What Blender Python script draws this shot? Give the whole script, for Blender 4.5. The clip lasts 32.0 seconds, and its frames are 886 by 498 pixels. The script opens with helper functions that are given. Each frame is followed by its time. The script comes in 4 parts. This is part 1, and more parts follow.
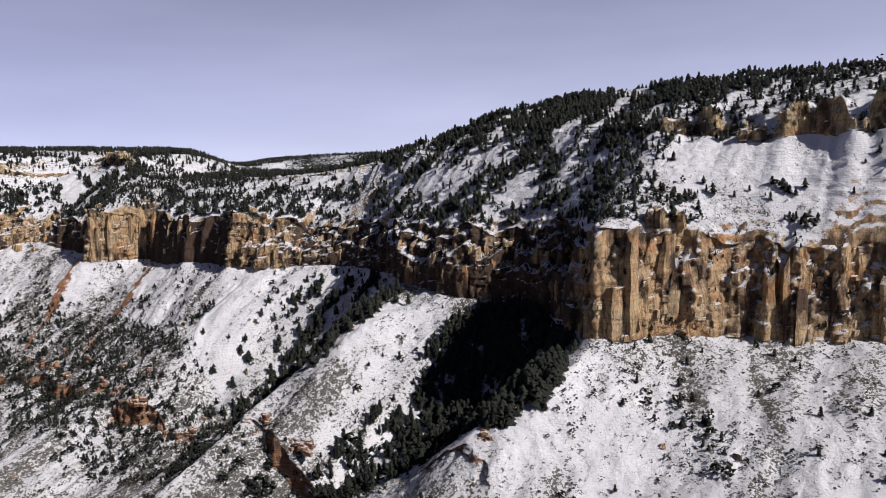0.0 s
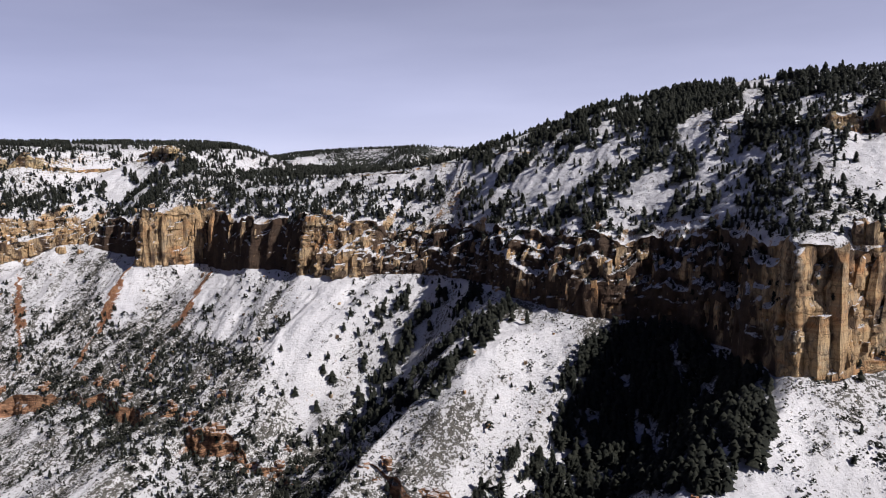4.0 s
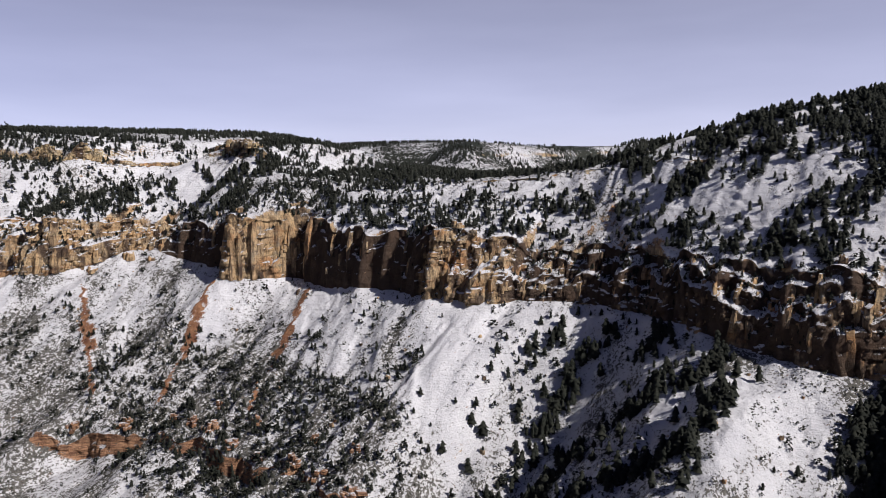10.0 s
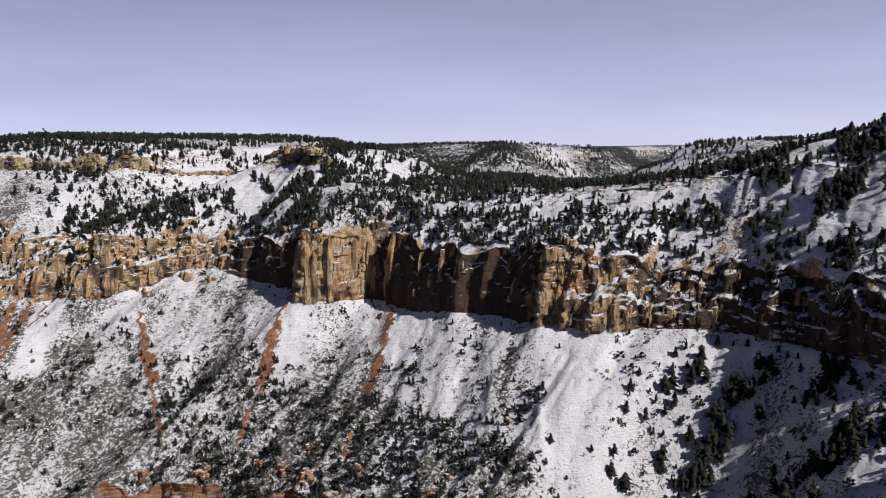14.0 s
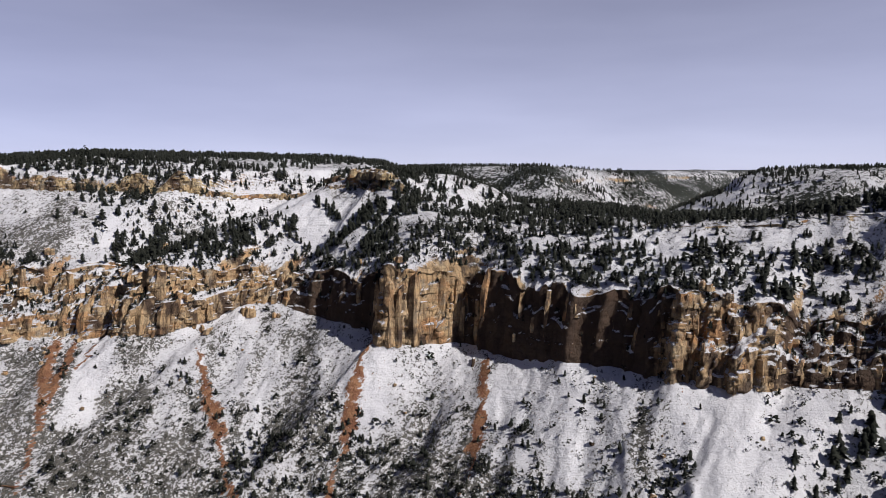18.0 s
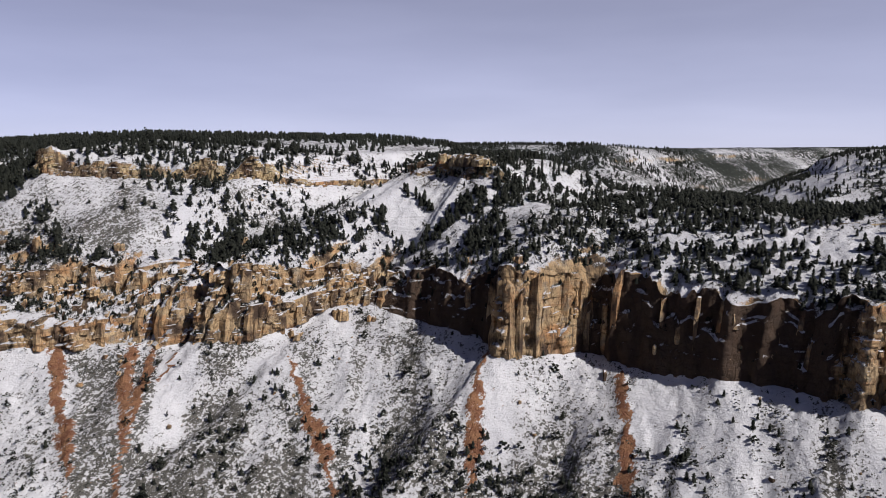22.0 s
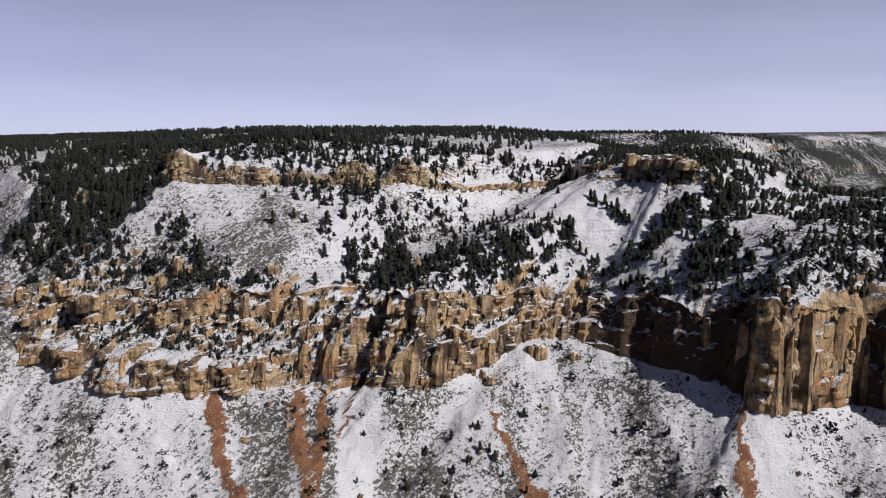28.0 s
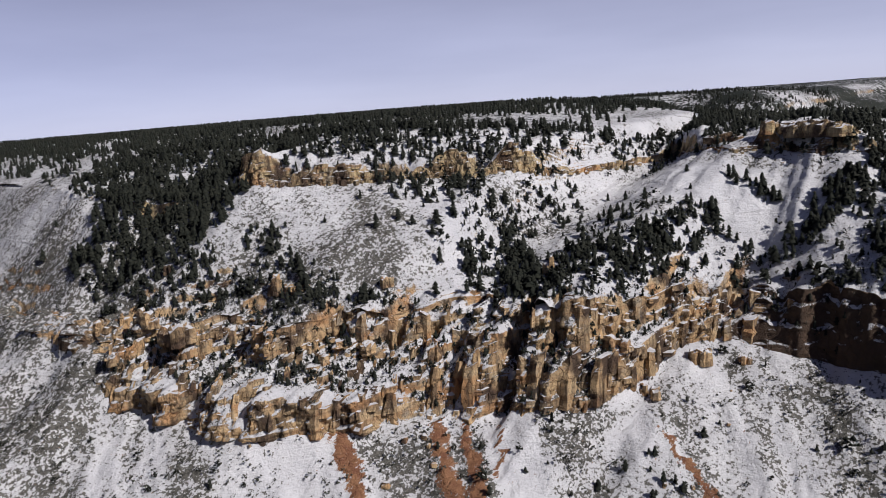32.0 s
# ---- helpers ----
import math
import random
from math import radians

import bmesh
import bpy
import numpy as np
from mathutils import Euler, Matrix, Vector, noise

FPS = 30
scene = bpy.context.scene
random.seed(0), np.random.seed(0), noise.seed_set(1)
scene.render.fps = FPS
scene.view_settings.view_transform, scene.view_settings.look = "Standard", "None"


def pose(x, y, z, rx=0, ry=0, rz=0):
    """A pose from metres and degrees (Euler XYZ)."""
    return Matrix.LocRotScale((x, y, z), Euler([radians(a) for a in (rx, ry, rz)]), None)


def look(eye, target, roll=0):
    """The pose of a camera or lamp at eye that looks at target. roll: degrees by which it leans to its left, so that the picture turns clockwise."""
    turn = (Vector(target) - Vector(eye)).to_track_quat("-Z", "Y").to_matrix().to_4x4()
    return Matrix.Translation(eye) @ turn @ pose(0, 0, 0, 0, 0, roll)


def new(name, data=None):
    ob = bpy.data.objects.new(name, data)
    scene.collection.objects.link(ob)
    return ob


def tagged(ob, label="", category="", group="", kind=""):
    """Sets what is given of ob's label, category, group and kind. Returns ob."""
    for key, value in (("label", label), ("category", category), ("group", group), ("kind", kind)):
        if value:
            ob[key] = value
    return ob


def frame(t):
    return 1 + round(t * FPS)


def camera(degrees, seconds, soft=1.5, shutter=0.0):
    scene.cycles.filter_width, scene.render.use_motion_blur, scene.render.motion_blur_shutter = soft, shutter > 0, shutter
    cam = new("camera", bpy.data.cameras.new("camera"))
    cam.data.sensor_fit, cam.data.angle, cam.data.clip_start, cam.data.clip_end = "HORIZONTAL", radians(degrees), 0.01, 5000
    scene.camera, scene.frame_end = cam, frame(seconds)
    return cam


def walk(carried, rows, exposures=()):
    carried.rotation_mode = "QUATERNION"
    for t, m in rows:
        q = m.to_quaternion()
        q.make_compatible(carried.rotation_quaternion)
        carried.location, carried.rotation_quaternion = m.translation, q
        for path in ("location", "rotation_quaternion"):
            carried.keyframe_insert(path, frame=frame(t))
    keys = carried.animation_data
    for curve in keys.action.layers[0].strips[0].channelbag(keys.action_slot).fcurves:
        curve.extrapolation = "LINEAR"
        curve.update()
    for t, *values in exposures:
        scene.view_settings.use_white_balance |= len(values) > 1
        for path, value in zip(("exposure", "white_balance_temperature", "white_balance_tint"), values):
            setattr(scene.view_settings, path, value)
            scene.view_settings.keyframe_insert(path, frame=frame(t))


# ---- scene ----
# ---- camera and its flight ----
cam = camera(63.7, 32.0, soft=0.72)
METRES, EYE, TILT, LEAN, TURN = 1000.0, 300.0, 0.0, 0.0, 0.0
ROWS = [
    (0.0, 0.0, 0.0, 0.0, -0.27, -6.26, 2.45),
    (0.5, -0.0123, 0.0117, 0.0008, 0.73, -6.35, 2.8),
    (1.0, -0.025, 0.0216, 0.002, 1.0, -6.45, 2.57),
    (1.5, -0.0382, 0.0347, 0.0035, 0.96, -6.59, 2.57),
    (2.0, -0.0511, 0.0458, 0.0049, 0.83, -6.55, 2.61),
    (2.5, -0.0652, 0.0559, 0.0067, 0.53, -6.55, 2.55),
    (3.0, -0.0772, 0.0673, 0.0077, 0.32, -6.5, 2.55),
    (3.5, -0.0899, 0.0783, 0.0092, 0.15, -6.65, 2.53),
    (5.5, -0.1405, 0.1204, 0.0148, 0.75, -6.95, 0.91),
    (6.0, -0.1533, 0.1313, 0.0158, 0.77, -6.98, 1.26),
    (6.5, -0.1657, 0.1419, 0.017, 0.78, -7.4, 1.39),
    (7.0, -0.1765, 0.1532, 0.0181, 0.77, -7.44, 1.4),
    (7.5, -0.1883, 0.1642, 0.02, 0.59, -6.81, 1.27),
    (8.0, -0.2018, 0.1738, 0.0217, 0.29, -6.51, 0.83),
    (8.5, -0.2137, 0.1842, 0.0227, 0.23, -6.34, 0.58),
    (9.0, -0.227, 0.1939, 0.0254, 0.09, -6.66, 0.4),
    (9.5, -0.238, 0.2051, 0.0266, 0.28, -6.99, 0.62),
    (10.0, -0.2511, 0.2154, 0.0294, 0.43, -7.51, 0.84),
    (10.5, -0.263, 0.2254, 0.029, 0.53, -7.58, 0.91),
    (11.0, -0.2757, 0.2355, 0.0307, 0.54, -7.74, 0.92),
    (11.5, -0.2867, 0.246, 0.032, 0.71, -7.75, 0.77),
    (12.0, -0.3008, 0.2556, 0.0341, 0.41, -7.72, 0.84),
    (12.5, -0.3118, 0.2659, 0.0346, 0.16, -7.45, 1.07),
    (13.0, -0.3234, 0.2758, 0.0364, -0.01, -7.28, 1.28),
    (13.5, -0.3353, 0.2858, 0.0377, 0.15, -7.55, 1.43),
    (14.0, -0.3468, 0.2963, 0.0399, 0.63, -7.58, 1.31),
    (14.5, -0.3582, 0.3063, 0.0398, 0.98, -7.12, 0.97),
    (16.5, -0.4059, 0.3447, 0.0451, 0.83, -6.71, 0.35),
    (17.0, -0.4176, 0.3546, 0.0465, 0.74, -6.64, 0.3),
    (17.5, -0.43, 0.364, 0.0485, 0.55, -6.27, 0.39),
    (18.0, -0.4418, 0.3728, 0.0492, 0.47, -6.07, 0.4),
    (18.5, -0.4536, 0.3824, 0.0516, 0.7, -6.81, 0.82),
    (19.0, -0.4648, 0.3922, 0.0525, 1.08, -7.35, 0.96),
    (19.5, -0.4777, 0.4018, 0.0548, 1.16, -8.09, 0.98),
    (20.0, -0.4889, 0.4112, 0.0553, 1.23, -8.2, 0.6),
    (20.5, -0.5007, 0.4197, 0.0568, 0.99, -8.41, 0.45),
    (21.0, -0.513, 0.4293, 0.0582, 0.89, -8.46, 0.41),
    (21.5, -0.5237, 0.4385, 0.0587, 0.97, -8.26, 0.47),
    (22.0, -0.5367, 0.4475, 0.0607, 1.22, -8.04, 0.37),
    (22.5, -0.5478, 0.4566, 0.0619, 1.75, -7.9, 0.34),
    (23.0, -0.5602, 0.4655, 0.0633, 2.19, -7.9, 0.23),
    (23.5, -0.5714, 0.4746, 0.0645, 2.54, -8.16, 0.55),
    (24.0, -0.5844, 0.4836, 0.0661, 2.46, -8.33, 0.83),
    (24.5, -0.5956, 0.4922, 0.0672, 2.64, -8.1, 1.07),
    (25.0, -0.6079, 0.501, 0.0688, 2.76, -8.18, 0.86),
    (25.5, -0.6192, 0.5099, 0.07, 3.06, -8.64, 0.91),
    (27.5, -0.6666, 0.545, 0.0739, 3.8, -8.86, 0.65),
    (28.0, -0.6787, 0.5535, 0.0756, 3.78, -9.21, 0.83),
    (28.5, -0.6906, 0.5621, 0.0774, 3.96, -9.52, 0.97),
    (29.0, -0.7028, 0.5707, 0.0787, 4.1, -9.6, 1.42),
    (29.5, -0.7157, 0.5795, 0.0803, 4.06, -9.59, 2.02),
    (30.0, -0.727, 0.5879, 0.0812, 4.28, -9.64, 2.35),
    (30.5, -0.7393, 0.5967, 0.0834, 4.2, -9.98, 2.74),
    (31.0, -0.7508, 0.605, 0.0842, 3.97, -10.18, 3.18),
    (31.5, -0.7643, 0.6141, 0.0861, 3.38, -10.79, 3.83),
    (32.0, -0.775, 0.6228, 0.0873, 3.24, -11.39, 4.51),
]
walk(cam, [(t, pose(0, 0, EYE, TILT, LEAN, TURN) @ pose(METRES * x, METRES * y, METRES * z, 90 + pitch, roll, yaw)) for t, x, y, z, yaw, pitch, roll in ROWS],
     exposures=[(0.0, 0.38, 6300, 15), (3.0, 0.40, 6300, 15), (6.0, 0.30, 6300, 15), (8.0, 0.28, 6300, 15), (10.0, 0.33, 6300, 15), (11.5, 0.40, 6300, 15), (13.0, 0.33, 6300, 14),
                (17.0, 0.26, 6280, 14), (20.0, 0.22, 6280, 14), (25.0, 0.18, 6260, 14), (28.0, 0.15, 6250, 14), (32.0, 0.12, 6250, 14)])

# ---- world, sun, exposure ----
SUN = Vector((0.679, -0.353, 0.645)).normalized()      # the way towards the sun
world = bpy.data.worlds.new("world")
scene.world = world
world.use_nodes = True
wn = world.node_tree
sky = wn.nodes.new("ShaderNodeTexSky")
sky.sky_type, sky.sun_disc = "NISHITA", False
sky.sun_elevation, sky.sun_rotation = math.asin(SUN.z), math.atan2(SUN.x, SUN.y)
sky.altitude, sky.air_density, sky.dust_density, sky.ozone_density = 2200, 1.0, 1.0, 1.0
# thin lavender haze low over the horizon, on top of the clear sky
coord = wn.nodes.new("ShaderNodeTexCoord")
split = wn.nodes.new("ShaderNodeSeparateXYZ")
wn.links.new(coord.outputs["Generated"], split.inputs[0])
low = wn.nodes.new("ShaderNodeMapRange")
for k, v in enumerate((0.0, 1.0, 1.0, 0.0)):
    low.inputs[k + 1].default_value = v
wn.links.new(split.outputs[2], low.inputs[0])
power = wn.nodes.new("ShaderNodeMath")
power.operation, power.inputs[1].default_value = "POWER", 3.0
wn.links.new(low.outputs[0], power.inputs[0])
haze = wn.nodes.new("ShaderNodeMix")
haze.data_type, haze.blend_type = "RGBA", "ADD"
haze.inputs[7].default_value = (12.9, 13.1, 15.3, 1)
# faint streaks of thin high cloud
veil = wn.nodes.new("ShaderNodeTexNoise")
stretch = wn.nodes.new("ShaderNodeMapping")
stretch.inputs[3].default_value = (2.0, 2.0, 11.0)
wn.links.new(coord.outputs["Generated"], stretch.inputs[0])
wn.links.new(stretch.outputs[0], veil.inputs["Vector"])
veil.inputs["Scale"].default_value, veil.inputs["Detail"].default_value = 1.6, 5.0
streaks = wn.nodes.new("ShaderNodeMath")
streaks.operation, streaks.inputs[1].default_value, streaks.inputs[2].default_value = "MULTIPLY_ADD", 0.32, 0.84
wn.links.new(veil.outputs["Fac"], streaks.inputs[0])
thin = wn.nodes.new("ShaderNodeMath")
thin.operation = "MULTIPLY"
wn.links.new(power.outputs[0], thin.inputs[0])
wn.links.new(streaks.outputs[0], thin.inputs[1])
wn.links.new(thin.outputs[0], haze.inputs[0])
clear = wn.nodes.new("ShaderNodeMix")
clear.data_type, clear.blend_type = "RGBA", "MULTIPLY"
clear.inputs[0].default_value, clear.inputs[7].default_value = 1.0, (0.25, 0.29, 0.60, 1)
wn.links.new(sky.outputs[0], clear.inputs[6])
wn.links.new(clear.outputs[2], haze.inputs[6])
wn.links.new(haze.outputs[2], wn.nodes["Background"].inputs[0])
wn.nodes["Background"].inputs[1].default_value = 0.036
sun_data = bpy.data.lights.new("sun", "SUN")
sun_data.energy, sun_data.angle, sun_data.color = 3.55, radians(0.5), (1.0, 0.95, 0.88)
sun = new("sun", sun_data)
sun.matrix_world = look(SUN * 900, (0, 0, 0))


# ---- terrain plan: a runs along the canyon (the way of flight), d across it towards the wall, z up ----
AX, DX = np.array((-0.7795, 0.6264)), np.array((0.6264, 0.7795))


def line(*pairs):
    """A height or distance along a, from (a, value) corners."""
    xs, ys = [p[0] for p in pairs], [p[1] for p in pairs]
    return lambda a: np.interp(a, xs, ys)


def hashed(ix, iy, iz, seed):
    h = (ix * 374761393 + iy * 668265263 + iz * 2147483647 + seed * 974634777) & 0xFFFFFFFF
    h = ((h ^ (h >> 13)) * 1274126177) & 0xFFFFFFFF
    h = ((h ^ (h >> 16)) * 2246822519) & 0xFFFFFFFF
    return ((h ^ (h >> 15)) & 0xFFFFFF) / 8388607.5 - 1.0


def value(x, y, z=0.0, seed=0):
    """Smooth value noise, -1 to 1."""
    x, y, z = np.broadcast_arrays(np.asarray(x, float), np.asarray(y, float), np.asarray(z, float))
    ix, iy, iz = np.floor(x).astype(np.int64), np.floor(y).astype(np.int64), np.floor(z).astype(np.int64)
    fx, fy, fz = x - ix, y - iy, z - iz
    fx, fy, fz = (f * f * (3 - 2 * f) for f in (fx, fy, fz))
    flat = not np.any(fz)

    def sheet(k):
        a = hashed(ix, iy, k, seed) * (1 - fx) + hashed(ix + 1, iy, k, seed) * fx
        b = hashed(ix, iy + 1, k, seed) * (1 - fx) + hashed(ix + 1, iy + 1, k, seed) * fx
        return a * (1 - fy) + b * fy
    low = sheet(iz)
    return low if flat else low * (1 - fz) + sheet(iz + 1) * fz


def fbm(x, y, z=0.0, octaves=4, seed=0, gain=0.5):
    total, amp, f = 0.0, 1.0, 1.0
    for k in range(octaves):
        total = total + amp * value(np.asarray(x) * f, np.asarray(y) * f, np.asarray(z) * f, seed + k * 17)
        amp, f = amp * gain, f * 2.03
    return total


def ridge(x, y, octaves=3, seed=0):
    total, amp, f = 0.0, 1.0, 1.0
    for k in range(octaves):
        total = total + amp * (1 - 2 * np.abs(value(np.asarray(x) * f, np.asarray(y) * f, 0.0, seed + k * 31)))
        amp, f = amp * 0.5, f * 2.1
    return total


def smooth(e0, e1, x):
    t = np.clip((np.asarray(x, float) - e0) / (e1 - e0), 0, 1)
    return t * t * (3 - 2 * t)


# cliff foot and cliff brink, from the big promontory of the start to the headland of the end
BASE_D = line((-4000, 660), (-300, 625), (0, 600), (60, 592), (91, 582), (125, 565), (162, 550), (196, 524), (218, 494), (240, 472), (252, 478), (300, 530), (345, 556), (380, 562),
              (412, 546), (460, 542), (490, 552), (525, 568), (565, 577), (612, 594), (645, 612), (668, 596), (686, 582), (708, 580), (720, 560), (735, 549), (752, 545), (776, 530), (790, 536),
              (831, 535), (866, 527), (880, 531), (926, 523), (940, 527), (968, 534), (982, 526), (992, 504), (1006, 484), (1018, 468), (1031, 462), (1038, 474), (1060, 477), (1100, 476), (1140, 472),
              (1162, 468), (1172, 460), (1180, 446), (1194, 438), (1199, 412), (1205, 380), (1213, 364), (1226, 348), (1234, 334), (1258, 322), (1272, 317), (1286, 303), (1302, 286), (1321, 264), (1336, 245), (1347, 230),
              (1360, 214), (1385, 197), (1416, 189), (1442, 186), (1455, 174), (1470, 166), (1480, 176), (1520, 165), (1700, 155), (5000, 100))
BASE_Z = line((-4000, 160), (125, 163), (236, 170), (320, 168), (440, 178), (500, 184), (529, 190), (709, 189), (779, 190), (871, 193), (919, 187), (1026, 195), (1045, 200),
              (1072, 207), (1110, 206), (1140, 212), (1170, 219), (1193, 217), (1205, 201), (1256, 197), (1300, 193), (1335, 196), (1385, 201), (1421, 206), (1455, 214), (1470, 232), (1520, 250), (1700, 260), (5000, 260))
TOP_Z = line((-4000, 240), (130, 236), (227, 251), (330, 250), (404, 240), (543, 243), (690, 238), (772, 256), (870, 250), (954, 260),
             (1022, 262), (1110, 250), (1168, 245), (1200, 258), (1250, 260), (1300, 258), (1362, 258), (1420, 258), (1450, 262), (1480, 258), (1520, 256), (1700, 264), (5000, 264))
TOP_RUN = line((-4000, 14), (0, 14), (190, 14), (240, 11), (330, 10), (540, 12), (700, 18), (740, 26), (762, 26), (780, 9), (810, 10), (1000, 11),
               (1040, 10), (1134, 12), (1170, 18), (1195, 16), (1203, 50), (1212, 40), (1228, 22), (1244, 16), (1275, 30), (1300, 46), (1360, 52), (1430, 44), (1470, 30), (1520, 12), (5000, 12))
LEDGE = line((-4000, 0), (680, 0), (730, 0.25), (770, 0.25), (785, 0), (1130, 0), (1196, 0), (1202, 0.6), (1216, 0.45), (1232, 0.1), (1250, 0.1), (1300, 0.25), (1340, 0.65), (1420, 0.75), (1450, 0.3), (1490, 0), (5000, 0))
# how far the upper part of the cliff steps back in snowy ledges
STEPS = line((-4000, 6), (180, 6), (240, 5), (300, 20), (480, 22), (560, 16), (690, 16), (735, 8), (790, 8), (806, 3), (1030, 3), (1125, 3), (1142, 8), (1180, 10), (1215, 8), (1250, 12), (1290, 16),
             (1450, 16), (1490, 2), (5000, 2))
# how far the bench bulges above a straight slope
BULGE = line((-4000, 0), (850, 0), (950, 10), (1053, 18), (1100, 8), (1180, 0), (1330, 4), (1380, 14), (1450, 8), (1500, 0), (5000, 0))
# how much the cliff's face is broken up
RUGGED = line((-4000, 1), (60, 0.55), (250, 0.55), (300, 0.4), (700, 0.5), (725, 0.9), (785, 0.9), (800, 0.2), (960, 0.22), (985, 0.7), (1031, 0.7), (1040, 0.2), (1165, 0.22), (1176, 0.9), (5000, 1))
# how far buttresses stand out: broad faces turned from the sun, narrow ones turned to it
BUTTRESS = line((-4000, 8), (60, 11), (255, 11), (290, 4), (690, 4), (730, 7), (785, 7), (800, 6), (975, 6), (990, 10), (1034, 10), (1042, 3), (1168, 3), (1178, 9), (1290, 9), (1460, 8), (1490, 2), (5000, 2))
# shade put into the face's colour: dark sheer walls, paler where sunlit
WALL_SHADE = line((-4000, 0), (60, -0.15), (250, -0.15), (290, 0.6), (700, 0.7), (725, 0), (785, 0), (805, 1.2), (975, 1.2), (986, -0.35), (1034, -0.35), (1042, 1.2), (1166, 1.2), (1178, -0.2), (1290, -0.1), (5000, 0))
# foot and brink of the upper rock band
BAND_D = line((-4000, 700), (100, 672), (190, 666), (260, 660), (330, 690), (423, 720), (520, 700), (621, 700), (683, 690), (760, 660), (850, 640),
              (960, 630), (1040, 632), (1100, 606), (1126, 600), (1149, 586), (1180, 582), (1209, 573), (1237, 591), (1262, 628), (1276, 643), (1300, 660), (1312, 640), (1326, 560), (1335, 500), (1343, 465), (1369, 432), (1400, 396), (1440, 340), (1475, 304), (1490, 300), (1560, 250), (1700, 240), (5000, 220))
BAND_Z = line((-4000, 310), (190, 318), (330, 335), (423, 338), (520, 330), (621, 316), (683, 306), (760, 300), (850, 298), (960, 298), (1021, 303),
              (1060, 308), (1100, 322), (1126, 330), (1149, 330), (1209, 334), (1237, 335), (1276, 325), (1310, 318), (1330, 322), (1343, 332), (1369, 329), (1440, 335), (1475, 338), (1520, 328), (1700, 340), (5000, 340))
BAND_H = line((-4000, 18), (100, 22), (215, 24), (250, 10), (330, 6), (430, 4), (520, 6), (683, 4), (800, 3), (1110, 3), (1122, 12), (1140, 12), (1165, 8), (1185, 12),
              (1215, 5), (1240, 8), (1258, 20), (1302, 22), (1314, 4), (1336, 3), (1346, 18), (1400, 14), (1464, 20), (1490, 16), (1510, 3), (5000, 3))
CREST_D = line((-4000, 900), (150, 790), (250, 800), (330, 850), (423, 850), (518, 776), (621, 762), (683, 735), (760, 700), (850, 690),
               (1021, 700), (1079, 700), (1130, 636), (1181, 622), (1225, 640), (1262, 690), (1300, 720), (1312, 700), (1326, 630), (1342, 550), (1371, 510), (1477, 405), (1560, 340), (1700, 330), (5000, 330))
CREST_Z = line((-4000, 380), (150, 382), (250, 386), (330, 390), (423, 389), (518, 368), (560, 358), (621, 341), (683, 322), (760, 306), (850, 300),
               (1021, 306), (1079, 308), (1130, 346), (1181, 352), (1225, 346), (1262, 350), (1300, 350), (1312, 336), (1330, 338), (1345, 354), (1371, 362), (1477, 374), (1560, 364), (1700, 364), (5000, 358))
# red ledges low on the talus
SHELF_D = line((-4000, 330), (0, 340), (186, 330), (268, 345), (384, 335), (492, 340), (612, 371), (640, 367), (720, 356), (820, 342), (940, 330), (1010, 286),
               (1150, 225), (1270, 130), (1400, 20), (1500, 0), (5000, 0))
SHELF_Z = line((-4000, 88), (0, 88), (186, 92), (268, 112), (384, 78), (408, 70), (455, 72), (492, 98), (560, 62), (612, 50), (650, 62), (680, 66), (692, 58), (732, 56), (748, 72), (790, 74), (806, 60), (860, 58), (876, 70),
               (940, 70), (960, 58), (1005, 50), (1020, 58), (1150, 105), (1270, 110), (1400, 120), (1500, 150), (1700, 170), (5000, 170))
SHELF_H = line((-4000, 1), (230, 1), (250, 6), (275, 6), (295, 1), (395, 2), (408, 18), (455, 20), (470, 7), (500, 3), (596, 2), (610, 9), (655, 11), (676, 4), (690, 22), (734, 25), (744, 7), (765, 8), (792, 4), (805, 15), (860, 17), (874, 6),
               (884, 13), (905, 9), (930, 11), (952, 5), (964, 20), (1006, 22), (1016, 9), (1036, 11), (1050, 1), (5000, 1))
# ravines and spurs on the talus: a and d of the upper end, a and d of the lower end, depth (spurs negative), half width
CUTS = ((330, 545, 395, 330, 34, 62), (590, 590, 655, 380, 40, 52), (660, 560, 672, 400, 10, 20), (474, 534, 458, 370, -22, 26), (1065, 462, 1075, 330, 9, 18),
        (1190, 375, 1195, 250, 4, 15), (905, 500, 900, 360, 6, 14), (700, 560, 735, 380, -8, 26), (810, 520, 818, 350, 4, 14), (240, 470, 262, 340, -9, 34))


# red earth gullies and smooth snow fans beside them: a and d of the upper end, of the lower end, half width
REDS = ((1331, 252, 1190, 196, 6.8), (1294, 302, 1184, 224, 6.4), (1277, 314, 1205, 246, 4.2), (1262, 322, 1236, 296, 2.2), (1178, 380, 1045, 322, 5.2), (1034, 466, 980, 362, 5.2), (940, 522, 872, 395, 4.4))
FANS = ((1256, 328, 1194, 268, 13), (1018, 468, 990, 420, 9), (915, 520, 880, 470, 12), (1342, 230, 1325, 205, 6), (476, 528, 456, 420, 8), (745, 530, 708, 450, 16), (190, 640, 215, 620, 20), (1378, 415, 1303, 347, 5))
FALL = line((-400, 0.1), (300, 0.1), (480, -0.1), (700, 0.2), (900, 0.6), (1440, 0.9), (5000, 0.9))


def along(A, d, a0, d0, a1, d1):
    """How far down a stripe a place lies (0 to 1), and how far off its line."""
    la, ld = a1 - a0, d1 - d0
    n = math.hypot(la, ld)
    u = ((A - a0) * la + (d - d0) * ld) / (n * n)
    return u, ((A - a0) * ld - (d - d0) * la) / n


